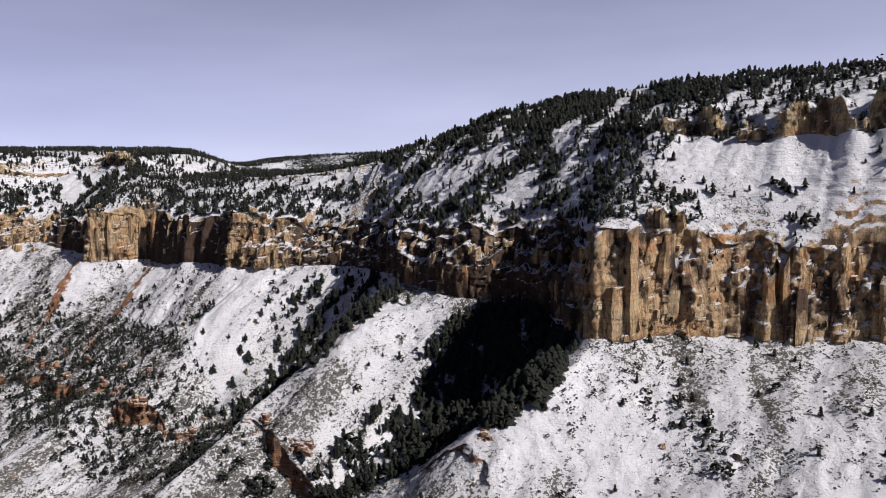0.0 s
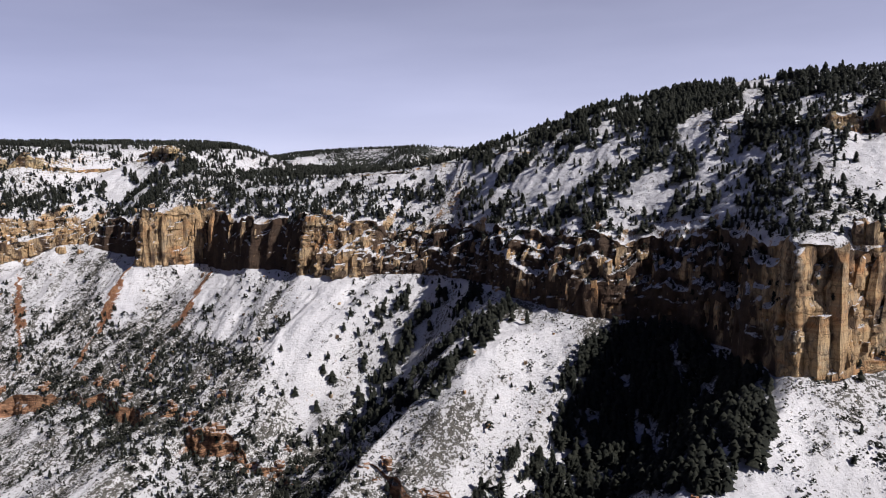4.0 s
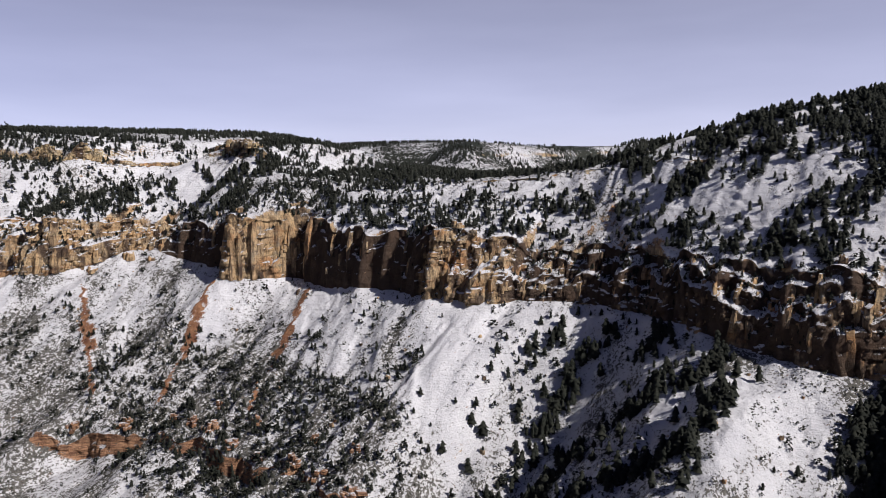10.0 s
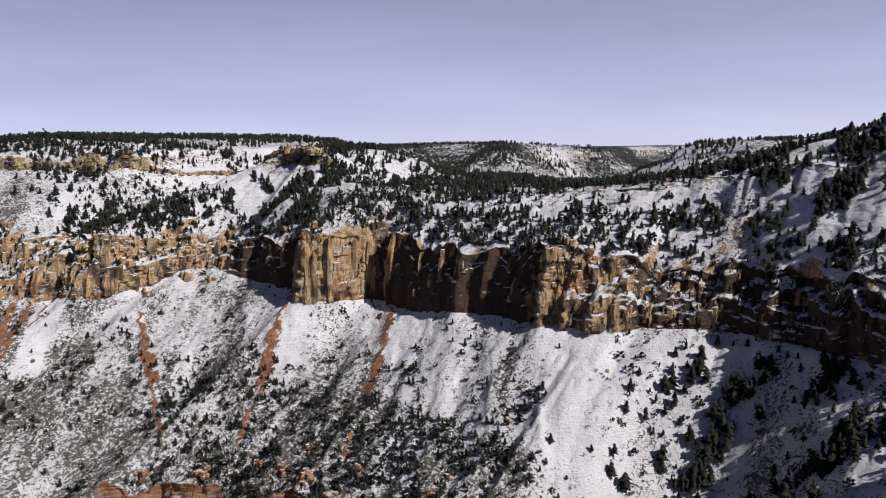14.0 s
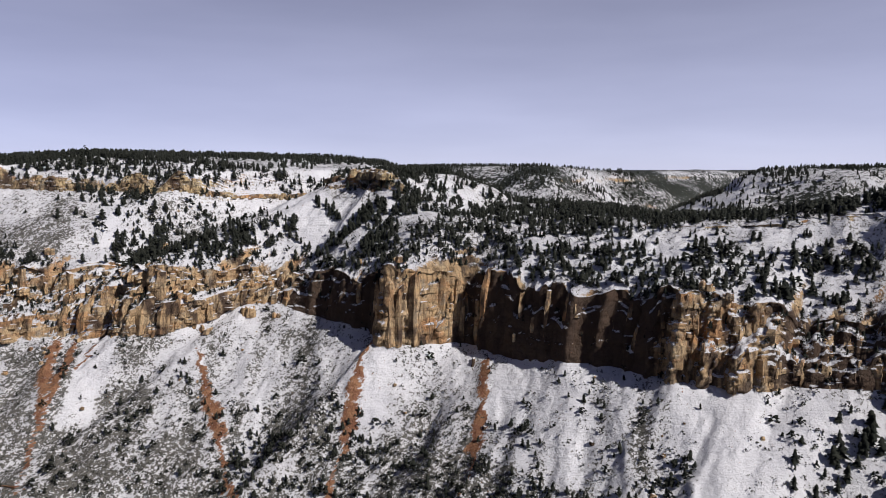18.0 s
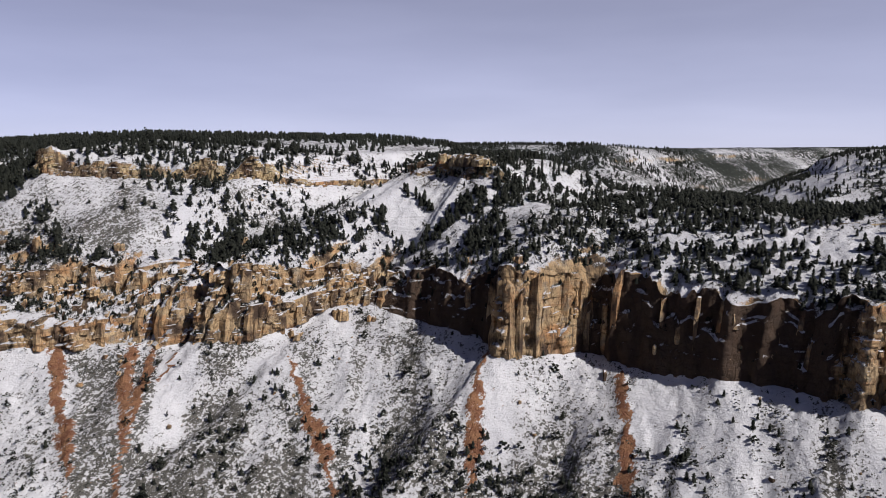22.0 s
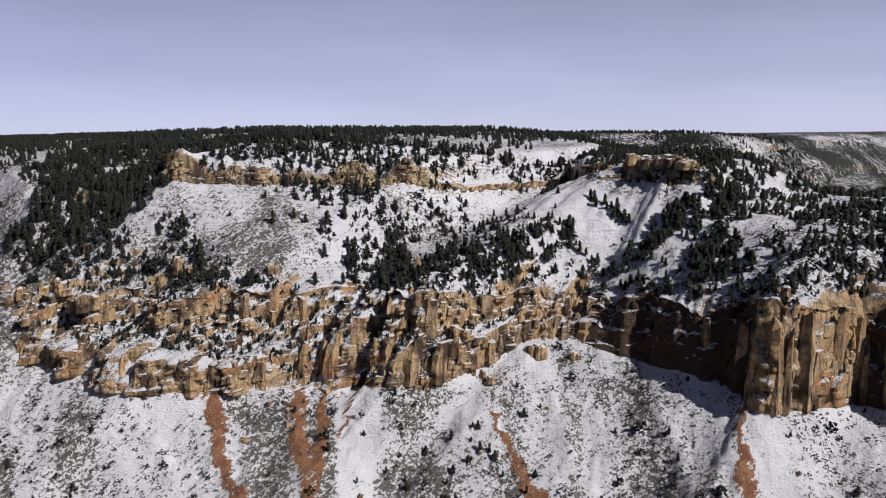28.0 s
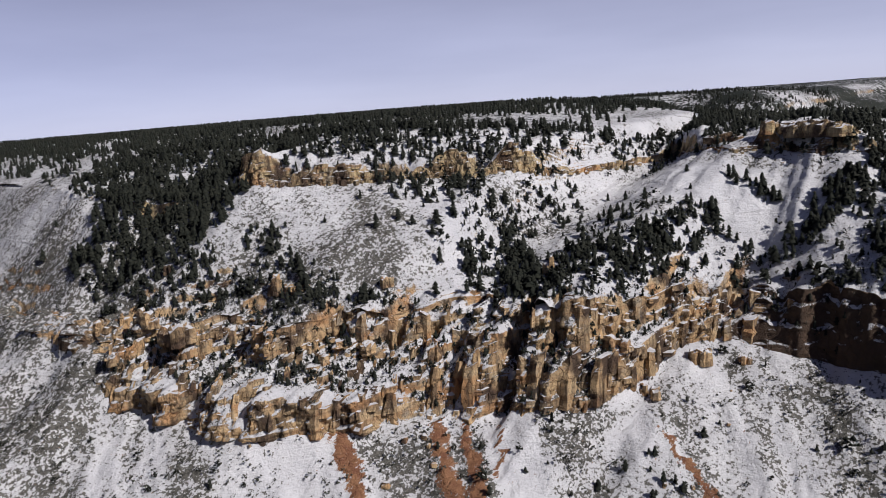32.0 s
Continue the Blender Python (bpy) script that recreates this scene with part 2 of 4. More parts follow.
def red_soil(A, d):
    out = np.zeros(np.shape(A))
    for a0, d0, a1, d1, half in REDS:
        u, off = along(A, d, a0, d0, a1, d1)
        off = off + 3.0 * fbm(u * 3, 0.5 * half, seed=71, octaves=2) + 3.2 * fbm(A / 6, d / 9, seed=72, octaves=3)
        wide = half * np.clip(0.58 + 0.55 * (1 - np.abs(2 * u - 0.9)) + 0.55 * fbm(u * 5, half, seed=74, octaves=2), 0.15, 1.5)
        out = np.maximum(out, (1 - smooth(0.15, 1.35, np.abs(off) / wide)) * smooth(-0.05, 0.03, u) * (1 - smooth(1.0, 1.3, u)))
    return out


def smooth_fans(A, d):
    out = np.zeros(np.shape(A))
    for a0, d0, a1, d1, half in FANS:
        u, off = along(A, d, a0, d0, a1, d1)
        off = off + 4.0 * fbm(A / 14, d / 14, seed=73, octaves=2)
        out = np.maximum(out, (1 - smooth(0.7, 1.2, np.abs(off) / half)) * smooth(-0.05, 0.05, u) * (1 - smooth(0.8, 1.1, u)))
    return out


def far_height(a, d):
    """The plateau behind the rim and the side canyons cut into it."""
    z = 351 + 27 * smooth(1300, 1650, a) * (1 - smooth(1300, 2300, d)) + 4 * fbm(a / 700, d / 700, octaves=3, seed=5)
    axis = np.interp(a, (-500, 300, 800, 1200, 1450, 1650, 2200, 3000), (1500, 1250, 990, 1060, 1290, 1330, 1500, 1900))
    width = np.interp(a, (-500, 700, 1200, 1700, 2200, 3000), (300, 300, 310, 330, 200, 120))
    deep = np.interp(a, (-500, 500, 1200, 1650, 1880, 2300, 3200), (130, 120, 150, 155, 40, 30, 20))
    w = np.abs(d - axis) / width
    # the side canyon that runs away from the rim
    axis2 = np.interp(d, (900, 1400, 1800, 2500, 3000, 3700), (980, 1260, 1290, 1270, 1210, 1000))
    w2 = np.abs(a - axis2) / np.interp(d, (900, 1500, 2000, 3700), (300, 300, 260, 300))
    cut = np.maximum(deep * (1 - smooth(0.05, 1.25, w)), np.interp(d, (900, 1100, 1600, 2600, 3300, 3900), (0, 100, 130, 155, 150, 60)) * (1 - smooth(0.1, 1.2, w2)))
    z = z - cut
    z = z + 0.11 * np.clip(372 - z, 0, 90) * ridge(a / 170, d / 170, seed=10)
    shelf = np.clip((z - 205) / 95, 0, 1)
    z = np.where((z > 205) & (z < 300), 205 + 95 * (0.84 * shelf + 0.16 * smooth(0.42, 0.56, shelf)), z)
    upper = np.clip((z - 300) / 50, 0, 1)
    z = np.where((z > 300) & (z < 350), 300 + 50 * (0.7 * upper + 0.3 * smooth(0.45, 0.57, upper)), z)
    return z + 0.05 * np.clip(380 - z, 0, 90) * ridge(a / 230, d / 230, seed=9)


def columns(step):
    fine = np.arange(-160, 1680, step)
    left = -160 - np.cumsum(np.geomspace(4, 520, 24))
    right = 1680 + np.cumsum(np.geomspace(4, 420, 26))
    return np.concatenate((left[::-1], fine, right))


SPANS = (("beyond", 8), ("opposite", 16), ("floor", 14), ("talus", 46), ("ledge", 14), ("slope", 90), ("cliff", 58), ("bench", 80), ("band", 24), ("crown", 44), ("plateau", 130))


def terrain(a, rows=SPANS):
    """The whole ground as one net: d and z for each column a (across) and row (down), and the span of each row."""
    base_d, base_z = BASE_D(a), BASE_Z(a)
    notch = np.exp(-((a - 1262) / 6.5) ** 4)
    base_d = base_d + 5 * fbm(a / 31, 0.0, seed=3) + 24 * notch
    top_z = TOP_Z(a) + 5.0 * fbm(a / 19, 4.0, seed=4) - 5 * smooth(0.25, 0.6, fbm(a / 9, 6.0, seed=14, octaves=2)) - 12 * notch
    top_d = base_d + TOP_RUN(a) * (1 + 0.45 * smooth(1265, 1290, a) * (1 - smooth(1470, 1490, a)) * fbm(a / 17, 5.0, seed=16, octaves=2)) + STEPS(a) + 3 * fbm(a / 12, 9.0, seed=6)
    band_d, band_z = BAND_D(a) + 7 * fbm(a / 26, 1.0, seed=7), BAND_Z(a) + 2 * fbm(a / 20, 2.0, seed=8)
    band_h = BAND_H(a) * np.clip(0.7 + 1.2 * fbm(a / 17, 3.0, seed=15, octaves=3), 0.05, 1.4)
    crest_d, crest_z = CREST_D(a), CREST_Z(a)
    band_d = np.maximum(band_d, top_d + 25)
    crest_d = np.maximum(crest_d, band_d + 30)
    ledge_d = np.minimum(SHELF_D(a) + 9 * fbm(a / 40, 3.0, seed=11), base_d - 40)
    ledge_z = SHELF_Z(a) + 4 * fbm(a / 60, 5.0, seed=12)
    ledge_h = SHELF_H(a)
    base_s, top_s = BASE_D(a), BASE_D(a) + TOP_RUN(a) + STEPS(a)
    wiggle = {5: (base_d - base_s, 0 * a), 7: (top_d - top_s, top_z - TOP_Z(a)), 9: (0 * a, band_h - BAND_H(a))}
    # the high wall across the canyon is unseen, added to block low sky light
    nodes = ((np.full_like(a, -4200.0), np.full_like(a, 470.0)), (np.full_like(a, -700.0), np.full_like(a, 560.0)), (np.full_like(a, -160.0), np.full_like(a, -40.0)), (ledge_d - 260, np.full_like(a, -20.0)), (ledge_d, ledge_z), (ledge_d + 6, ledge_z + ledge_h),
             (base_d, base_z), (top_d, top_z), (band_d, band_z), (band_d + 5, band_z + band_h), (crest_d, crest_z), (np.full_like(a, 4700.0), crest_z))
    ds, zs, spans = [], [], []
    for k, (name, count) in enumerate(rows):
        (d0, z0), (d1, z1) = nodes[k], nodes[k + 1]
        for i in range(count):
            t = i / count
            if name == "plateau":
                t = (math.exp(3.2 * t) - 1) / (math.exp(3.2) - 1)
            d = d0 + (d1 - d0) * t
            z = z0 + (z1 - z0) * t
            if name == "slope":
                z = z0 + (z1 - z0) * (0.86 * t + 0.14 * t * t)
            if name == "slope":
                d = d - wiggle[5][0] * t * (1 - math.exp(-14 * (1 - t)))
            if name in ("bench", "crown"):
                dw, zw = wiggle[k]
                fade = (1 - t) * (1 - math.exp(-12 * t))
                d, z = d - dw * fade, z - zw * fade
            if name == "bench":
                z = z + BULGE(a) * math.sin(math.pi * t)
            if name == "cliff":
                ledge = LEDGE(a)
                lift = 0.10 * fbm(a / 22, 7.0, seed=46, octaves=2)
                ledge = np.clip(ledge * (1 + 0.9 * fbm(a / 15, 3.0, seed=47, octaves=2)), 0, 0.9)
                steps = STEPS(a)
                jog = 0.09 * fbm(a / 9, 2.0, seed=52, octaves=3)
                shares = [np.clip(0.45 + 1.1 * fbm(a / 12, 20.0 + 7 * i, seed=53, octaves=2), 0.03, 1.5) for i in range(3)]
                back = (shares[0] * smooth(0.48, 0.52, t + jog) + shares[1] * smooth(0.66, 0.70, t - jog) + shares[2] * smooth(0.82, 0.87, t + 0.6 * jog)) / sum(shares)
                d = d0 + (d1 - d0 - steps) * ((1 - ledge) * t + ledge * smooth(0.36 + lift, 0.62 + lift, t)) + steps * back
            if name == "plateau":
                z = z0 + (far_height(a, d) - z0) * smooth(0, 160, d - d0)
            ds.append(d), zs.append(z), spans.append(k)
    d, z, span = np.array(ds), np.array(zs), np.array(spans)
    A = np.broadcast_to(a, d.shape)
    return relief(A, d, z, span)


def relief(A, d, z, span):
    """Gullies, ribs, strata and blocks on the net."""
    row = span[:, None]
    fade = smooth(-400, -100, A) * (1 - smooth(1650, 1900, A))
    # talus: ravines and spurs, gullies that run down the slope, humps
    low = ((row >= 3) & (row <= 5)) * fade
    below = np.clip((BASE_D(A) - d) / 160, 0, 1.4)
    for a0, d0, a1, d1, deep, half in CUTS:
        run = np.clip((d0 - d) / (d0 - d1), -0.2, 1.15)
        off = (A - (a0 + (a1 - a0) * run)) / half
        z = z - low * deep * smooth(-0.02, 0.45, run) * (1 - smooth(0.75, 1.15, run) * 0.6) * np.exp(-off * off)
    fall = A - FALL(A) * (d - BASE_D(A))
    z = z + low * (2.6 * smooth(0.02, 0.5, below) * ridge(fall / 46 + 0.35 * fbm(A / 60, d / 60, seed=21), d / 420, seed=22) + 2.0 * fbm(fall / 20, d / 44, seed=23, octaves=3)
                   + 0.8 * fbm(A / 4.5, d / 5.5, seed=24, octaves=2))
    red = red_soil(A, d)
    z = z + low * (1.6 * red - 1.4 * smooth_fans(A, d) * 0.5)
    # bench above the brink: steps of thin rock and humps
    up = ((row == 7) | (row == 9)) * fade
    step = z + 8 * fbm(A / 28, d / 28, seed=26)
    terrace = (np.floor(step / 10) + smooth(0.5, 0.95, step / 10 - np.floor(step / 10))) * 10 - step
    near = 1 - smooth(10, 75, d - (BASE_D(A) + TOP_RUN(A) + STEPS(A)))
    z = z + up * (terrace * (0.05 + 0.26 * near + 0.17 * smooth(270, 320, A) * (1 - smooth(560, 620, A))) * (1 - smooth(540, 600, A) * (1 - smooth(720, 760, A))) * smooth(-0.35, 0.4, fbm(A / 60, d / 60, seed=27)) + 1.6 * fbm(A / 34, d / 34, seed=28) + 0.9 * fbm(A / 6, d / 6, seed=29, octaves=2))
    z = z - up * 3.5 * np.exp(-((A - 1262 - 0.75 * (d - 330)) / 14) ** 2) * (1 - smooth(380, 440, d))
    hollow = np.exp(-((A - 1530 - 0.2 * (d - 200)) / 17) ** 2)
    z = z - (up * 15 * (1 - smooth(250, 330, d)) + low * 13 * smooth(60, 150, d)) * hollow
    # cliff: columns with cracks between them, ledges, overhung blocks
    wall = ((row == 6) | (row == 8) | (row == 4)) * 1.0
    size = np.where(row == 6, 1.0, np.where(row == 4, 0.85, 0.5))
    warp = A + 2.5 * fbm(A / 9, z / 22, seed=31, octaves=2)
    wide = warp / 11 + 0.6 * value(warp / 30, 0.0, seed=33)
    col = np.floor(wide)
    colj = hashed(col.astype(np.int64), np.int64(3), np.int64(1), 35)
    blk = hashed(np.floor(warp / 4.7).astype(np.int64), np.floor((z + 5 * colj) / 9).astype(np.int64), np.int64(2), 36)
    crack = 1 - smooth(0.0, 0.14, np.abs(wide - np.round(wide)))
    level = z / 6.5 + 0.8 * fbm(A / 50, 0.0, seed=37)
    stj = hashed(np.floor(level).astype(np.int64), np.floor(A / 26 + value(A / 14, z / 9, seed=44)).astype(np.int64), np.int64(3), 38)
    tall = np.clip((z - BASE_Z(A)) / np.maximum(TOP_Z(A) - BASE_Z(A), 1), 0, 1)
    d = d + wall * size * RUGGED(A) * (4.2 * colj * (1 - 0.3 * tall) + 3.0 * blk + 4.6 * crack + 2.2 * stj + 6.5 * fbm(A / 24, z / 60, seed=39) + 0.9 * fbm(A / 3, z / 3, seed=40, octaves=2))
    beat = (warp + 5 * fbm(A / 60, z / 18, seed=57, octaves=2)) / 25 + 0.7 * value(A / 55, 3.0, seed=58)
    part_of = beat - np.floor(beat)
    rise = np.where(part_of < 0.72, part_of / 0.72, (1 - part_of) / 0.28)
    d = d + (row == 6) * BUTTRESS(A) * (rise - 0.6) * (0.65 + 0.5 * value(np.floor(beat), z / 30, seed=59))
    far_side = ((row == 1) | (row == 2)) * fade
    z = z + far_side * (20 * ridge(A / 150, d / 400, seed=48) * smooth(0, 200, z + 40) + 4 * fbm(A / 40, d / 40, seed=49))
    return A, d, z, span


def place(a, d):
    """World x and y of a plan point."""
    return a * AX[0] + d * DX[0], a * AX[1] + d * DX[1]



# ---- materials ----
def material(name):
    mat = bpy.data.materials.new(name)
    mat.use_nodes = True
    return mat, mat.node_tree, mat.node_tree.nodes["Principled BSDF"]


class Web:
    """Short calls for shader nodes."""

    def __init__(self, tree):
        self.tree = tree

    def node(self, kind, **values):
        n = self.tree.nodes.new(kind)
        for key, v in values.items():
            self.put(n.inputs[key.replace("_", " ")] if not key.startswith("i") or not key[1:].isdigit() else n.inputs[int(key[1:])], v)
        return n

    def put(self, socket, v):
        if isinstance(v, bpy.types.NodeSocket):
            self.tree.links.new(v, socket)
        else:
            socket.default_value = v

    def math(self, op, a, b=0.0, c=0.0, clamp=False):
        n = self.tree.nodes.new("ShaderNodeMath")
        n.operation, n.use_clamp = op, clamp
        for s, v in zip(n.inputs, (a, b, c)):
            self.put(s, v)
        return n.outputs[0]

    def noise(self, vector, scale, detail=4.0, rough=0.55):
        n = self.tree.nodes.new("ShaderNodeTexNoise")
        self.put(n.inputs["Vector"], vector)
        self.put(n.inputs["Scale"], scale)
        self.put(n.inputs["Detail"], detail)
        self.put(n.inputs["Roughness"], rough)
        return n.outputs["Fac"]

    def ramp(self, x, lo, hi, a=0.0, b=1.0):
        n = self.tree.nodes.new("ShaderNodeMapRange")
        n.interpolation_type = "SMOOTHSTEP"
        for s, v in zip(n.inputs[:5], (x, lo, hi, a, b)):
            self.put(s, v)
        return n.outputs[0]

    def mix(self, f, a, b):
        n = self.tree.nodes.new("ShaderNodeMix")
        n.data_type = "RGBA"
        self.put(n.inputs[0], f), self.put(n.inputs[6], a), self.put(n.inputs[7], b)
        return n.outputs[2]

    def scaled(self, vector, x, y, z):
        n = self.tree.nodes.new("ShaderNodeMapping")
        self.put(n.inputs[0], vector)
        n.inputs[3].default_value = (x, y, z)
        return n.outputs[0]

    def joints(self, vector, across, upward, width):
        """Cracks between blocks of rock, crooked by noise."""
        crook = self.tree.nodes.new("ShaderNodeTexNoise")
        self.put(crook.inputs["Vector"], vector)
        crook.inputs["Scale"].default_value = 0.3
        shift = self.tree.nodes.new("ShaderNodeVectorMath")
        shift.operation = "MULTIPLY_ADD"
        self.put(shift.inputs[0], crook.outputs["Color"])
        shift.inputs[1].default_value = (4, 4, 4)
        self.put(shift.inputs[2], vector)
        n = self.tree.nodes.new("ShaderNodeTexVoronoi")
        n.feature = "DISTANCE_TO_EDGE"
        self.put(n.inputs["Vector"], self.scaled(shift.outputs[0], across, across, upward))
        n.inputs["Scale"].default_value = 1.0
        return self.ramp(n.outputs["Distance"], 0.0, width, 1.0, 0.0)

    def downhill(self, vector, stretch):
        """Coordinates drawn out along the fall of the talus."""
        n = self.tree.nodes.new("ShaderNodeMapping")
        n.vector_type = "TEXTURE"
        self.put(n.inputs[0], vector)
        n.inputs[2].default_value = (0, 0, 0.893)
        n.inputs[3].default_value = (stretch, 1, 1)
        return n.outputs[0]

    def attribute(self, name):
        n = self.tree.nodes.new("ShaderNodeAttribute")
        n.attribute_name = name
        return n.outputs["Fac"]

    def bump(self, height, strength, distance):
        n = self.tree.nodes.new("ShaderNodeBump")
        self.put(n.inputs["Height"], height)
        n.inputs["Strength"].default_value, n.inputs["Distance"].default_value = strength, distance
        return n.outputs[0]


def ground_material():
    """Snow on whatever is flat enough, brush and stones through it, ochre and red rock where it is steep."""
    mat, tree, bsdf = material("snowy_ground")
    w = Web(tree)
    geo = tree.nodes.new("ShaderNodeNewGeometry")
    pos, nor = geo.outputs["Position"], geo.outputs["Normal"]
    sep = tree.nodes.new("ShaderNodeSeparateXYZ")
    w.put(sep.inputs[0], nor)
    up = sep.outputs[2]
    brush = w.attribute("brush")
    bare = w.ramp(w.math("ADD", w.attribute("bare"), w.math("MULTIPLY", w.math("SUBTRACT", w.noise(w.downhill(pos, 2.5), 0.40, 6.0, 0.75), 0.5), 3.2)), 0.45, 0.60)
    # rock
    strata = w.noise(w.scaled(pos, 0.01, 0.01, 0.35), 1.0, 5.0, 0.65)
    streak = w.noise(w.scaled(pos, 0.22, 0.22, 0.02), 1.0, 4.0, 0.6)
    blot = w.noise(pos, 0.05, 4.0, 0.6)
    rock = w.mix(w.ramp(blot, 0.3, 0.7), (0.59, 0.39, 0.20, 1), (0.63, 0.475, 0.285, 1))
    lift = tree.nodes.new("ShaderNodeSeparateXYZ")
    w.put(lift.inputs[0], pos)
    rock = w.mix(w.ramp(lift.outputs[2], 272, 305, 0.0, 0.75), rock, (0.56, 0.45, 0.255, 1))
    rock = w.mix(w.ramp(strata, 0.45, 0.68, 0.0, 0.65), rock, (0.36, 0.185, 0.085, 1))
    rock = w.mix(w.ramp(w.noise(pos, 0.09, 5.0, 0.7), 0.50, 0.66, 0.0, 0.7), rock, (0.33, 0.305, 0.25, 1))
    rock = w.mix(w.ramp(w.noise(w.scaled(pos, 0.03, 0.03, 0.06), 1.0, 3.0), 0.52, 0.66, 0.0, 0.7), rock, (0.54, 0.27, 0.115, 1))
    rock = w.mix(w.ramp(streak, 0.46, 0.66, 0.0, 0.8), rock, (0.13, 0.095, 0.065, 1))
    # random dark varnish, plus the painted shade of the sheer walls
    varnish_shade = w.noise(w.scaled(pos, 0.055, 0.055, 0.03), 1.0, 5.0, 0.6)
    varnish_shade = w.math("ADD", varnish_shade, w.math("MULTIPLY", w.attribute("varnish_shade"), 0.28))
    rock = w.mix(w.ramp(varnish_shade, 0.46, 0.62, 0.0, 0.95), rock, (0.07, 0.047, 0.036, 1))
    cracks = w.math("MAXIMUM", w.joints(pos, 0.16, 0.07, 0.05), w.math("MULTIPLY", w.joints(pos, 0.42, 0.30, 0.06), 0.45))
    rock = w.mix(w.math("MULTIPLY", cracks, 0.45), rock, (0.07, 0.05, 0.036, 1))
    red = w.mix(w.ramp(w.noise(pos, 0.12), 0.35, 0.65), (0.22, 0.10, 0.058, 1), (0.33, 0.17, 0.09, 1))
    orange = w.mix(w.ramp(w.noise(w.scaled(pos, 0.05, 0.05, 0.7), 1.0, 4.0, 0.7), 0.42, 0.58), (0.17, 0.085, 0.055, 1), (0.45, 0.24, 0.135, 1))
    rock = w.mix(w.attribute("redness"), rock, orange)
    rock = w.mix(bare, rock, red)
    # brush and stones
    wooded = w.attribute("wooded")
    fine = w.noise(w.downhill(pos, 1.25), 0.30, 4.0, 0.65)
    finer = w.noise(pos, 0.60, 3.0, 0.6)
    patch = w.noise(pos, 0.055, 4.0, 0.65)
    dirt = w.mix(w.ramp(finer, 0.35, 0.65), (0.04, 0.041, 0.035, 1), (0.15, 0.142, 0.125, 1))
    # snow
    snow = w.mix(w.ramp(w.noise(pos, 0.03), 0.3, 0.7), (0.72, 0.72, 0.73, 1), (0.61, 0.61, 0.63, 1))
    cover = w.math("ADD", up, w.math("MULTIPLY", w.math("SUBTRACT", w.noise(pos, 0.2, 6.0, 0.75), 0.5), 0.62))
    cover = w.math("ADD", cover, w.math("MULTIPLY", w.attribute("gentle"), 0.22))
    cover = w.math("SUBTRACT", cover, w.math("MULTIPLY", bare, 1.15))
    cover = w.math("SUBTRACT", cover, w.math("MULTIPLY", w.attribute("dusted"), 0.24))
    cover = w.math("ADD", cover, w.math("MULTIPLY", w.math("SUBTRACT", w.noise(pos, 0.75, 3.0, 0.7), 0.5), 0.36))
    cover = w.ramp(cover, 0.47, 0.58)
    # brush shows as sharp tufts and as a thin grey veil of twigs
    dense = w.math("ADD", w.math("MULTIPLY", brush, 0.155), w.math("MULTIPLY", w.math("SUBTRACT", patch, 0.5), 0.22))
    grain = w.math("ADD", w.math("MULTIPLY", fine, 0.5), w.math("MULTIPLY", finer, 0.5))
    edge = w.math("SUBTRACT", 0.625, dense)
    specks = w.ramp(grain, edge, w.math("ADD", edge, 0.03))
    veil = w.ramp(grain, w.math("SUBTRACT", edge, 0.22), edge, 0.0, 0.19)
    ground = w.mix(w.math("MULTIPLY", veil, w.math("MINIMUM", w.math("MULTIPLY", brush, 1.4), 1.0)), snow, (0.22, 0.215, 0.20, 1))
    ground = w.mix(specks, ground, dirt)
    # distant forest canopy
    canopy = w.noise(w.scaled(pos, 1, 1, 0.4), 0.11, 4.0, 0.75)
    trees = w.ramp(canopy, w.math("SUBTRACT", 0.70, w.math("MULTIPLY", wooded, 0.27)), w.math("SUBTRACT", 0.75, w.math("MULTIPLY", wooded, 0.27)))
    ground = w.mix(w.math("MULTIPLY", trees, w.ramp(wooded, 0.0, 0.05)), ground, (0.020, 0.024, 0.017, 1))
    colour = w.mix(cover, rock, ground)
    w.put(bsdf.inputs["Base Color"], colour)
    w.put(bsdf.inputs["Roughness"], w.ramp(cover, 0, 1, 0.92, 0.7))
    bsdf.inputs["Specular IOR Level"].default_value = 0.2
    height = w.math("SUBTRACT", w.math("ADD", w.noise(pos, 0.35, 6.0, 0.68), w.math("MULTIPLY", strata, 0.6)), w.math("MULTIPLY", cracks, w.math("SUBTRACT", 0.6, w.math("MULTIPLY", cover, 0.6))))
    w.put(bsdf.inputs["Normal"], w.bump(height, 0.75, 2.0))
    return mat


def needle_material():
    mat, tree, bsdf = material("conifer_needles")
    w = Web(tree)
    geo = tree.nodes.new("ShaderNodeNewGeometry")
    rnd = geo.outputs["Random Per Island"]
    col = w.mix(rnd, (0.018, 0.022, 0.018, 1), (0.040, 0.042, 0.031, 1))
    col = w.mix(w.ramp(w.noise(geo.outputs["Position"], 0.9), 0.35, 0.7), col, (0.017, 0.019, 0.015, 1))
    w.put(bsdf.inputs["Base Color"], col)
    bsdf.inputs["Roughness"].default_value = 0.85
    bsdf.inputs["Specular IOR Level"].default_value = 0.15
    return mat


def bark_material():
    mat, tree, bsdf = material("conifer_bark")
    w = Web(tree)
    geo = tree.nodes.new("ShaderNodeNewGeometry")
    n = w.noise(w.scaled(geo.outputs["Position"], 3, 3, 0.6), 1.0)
    w.put(bsdf.inputs["Base Color"], w.mix(n, (0.05, 0.035, 0.025, 1), (0.13, 0.085, 0.055, 1)))
    bsdf.inputs["Roughness"].default_value = 0.9
    return mat


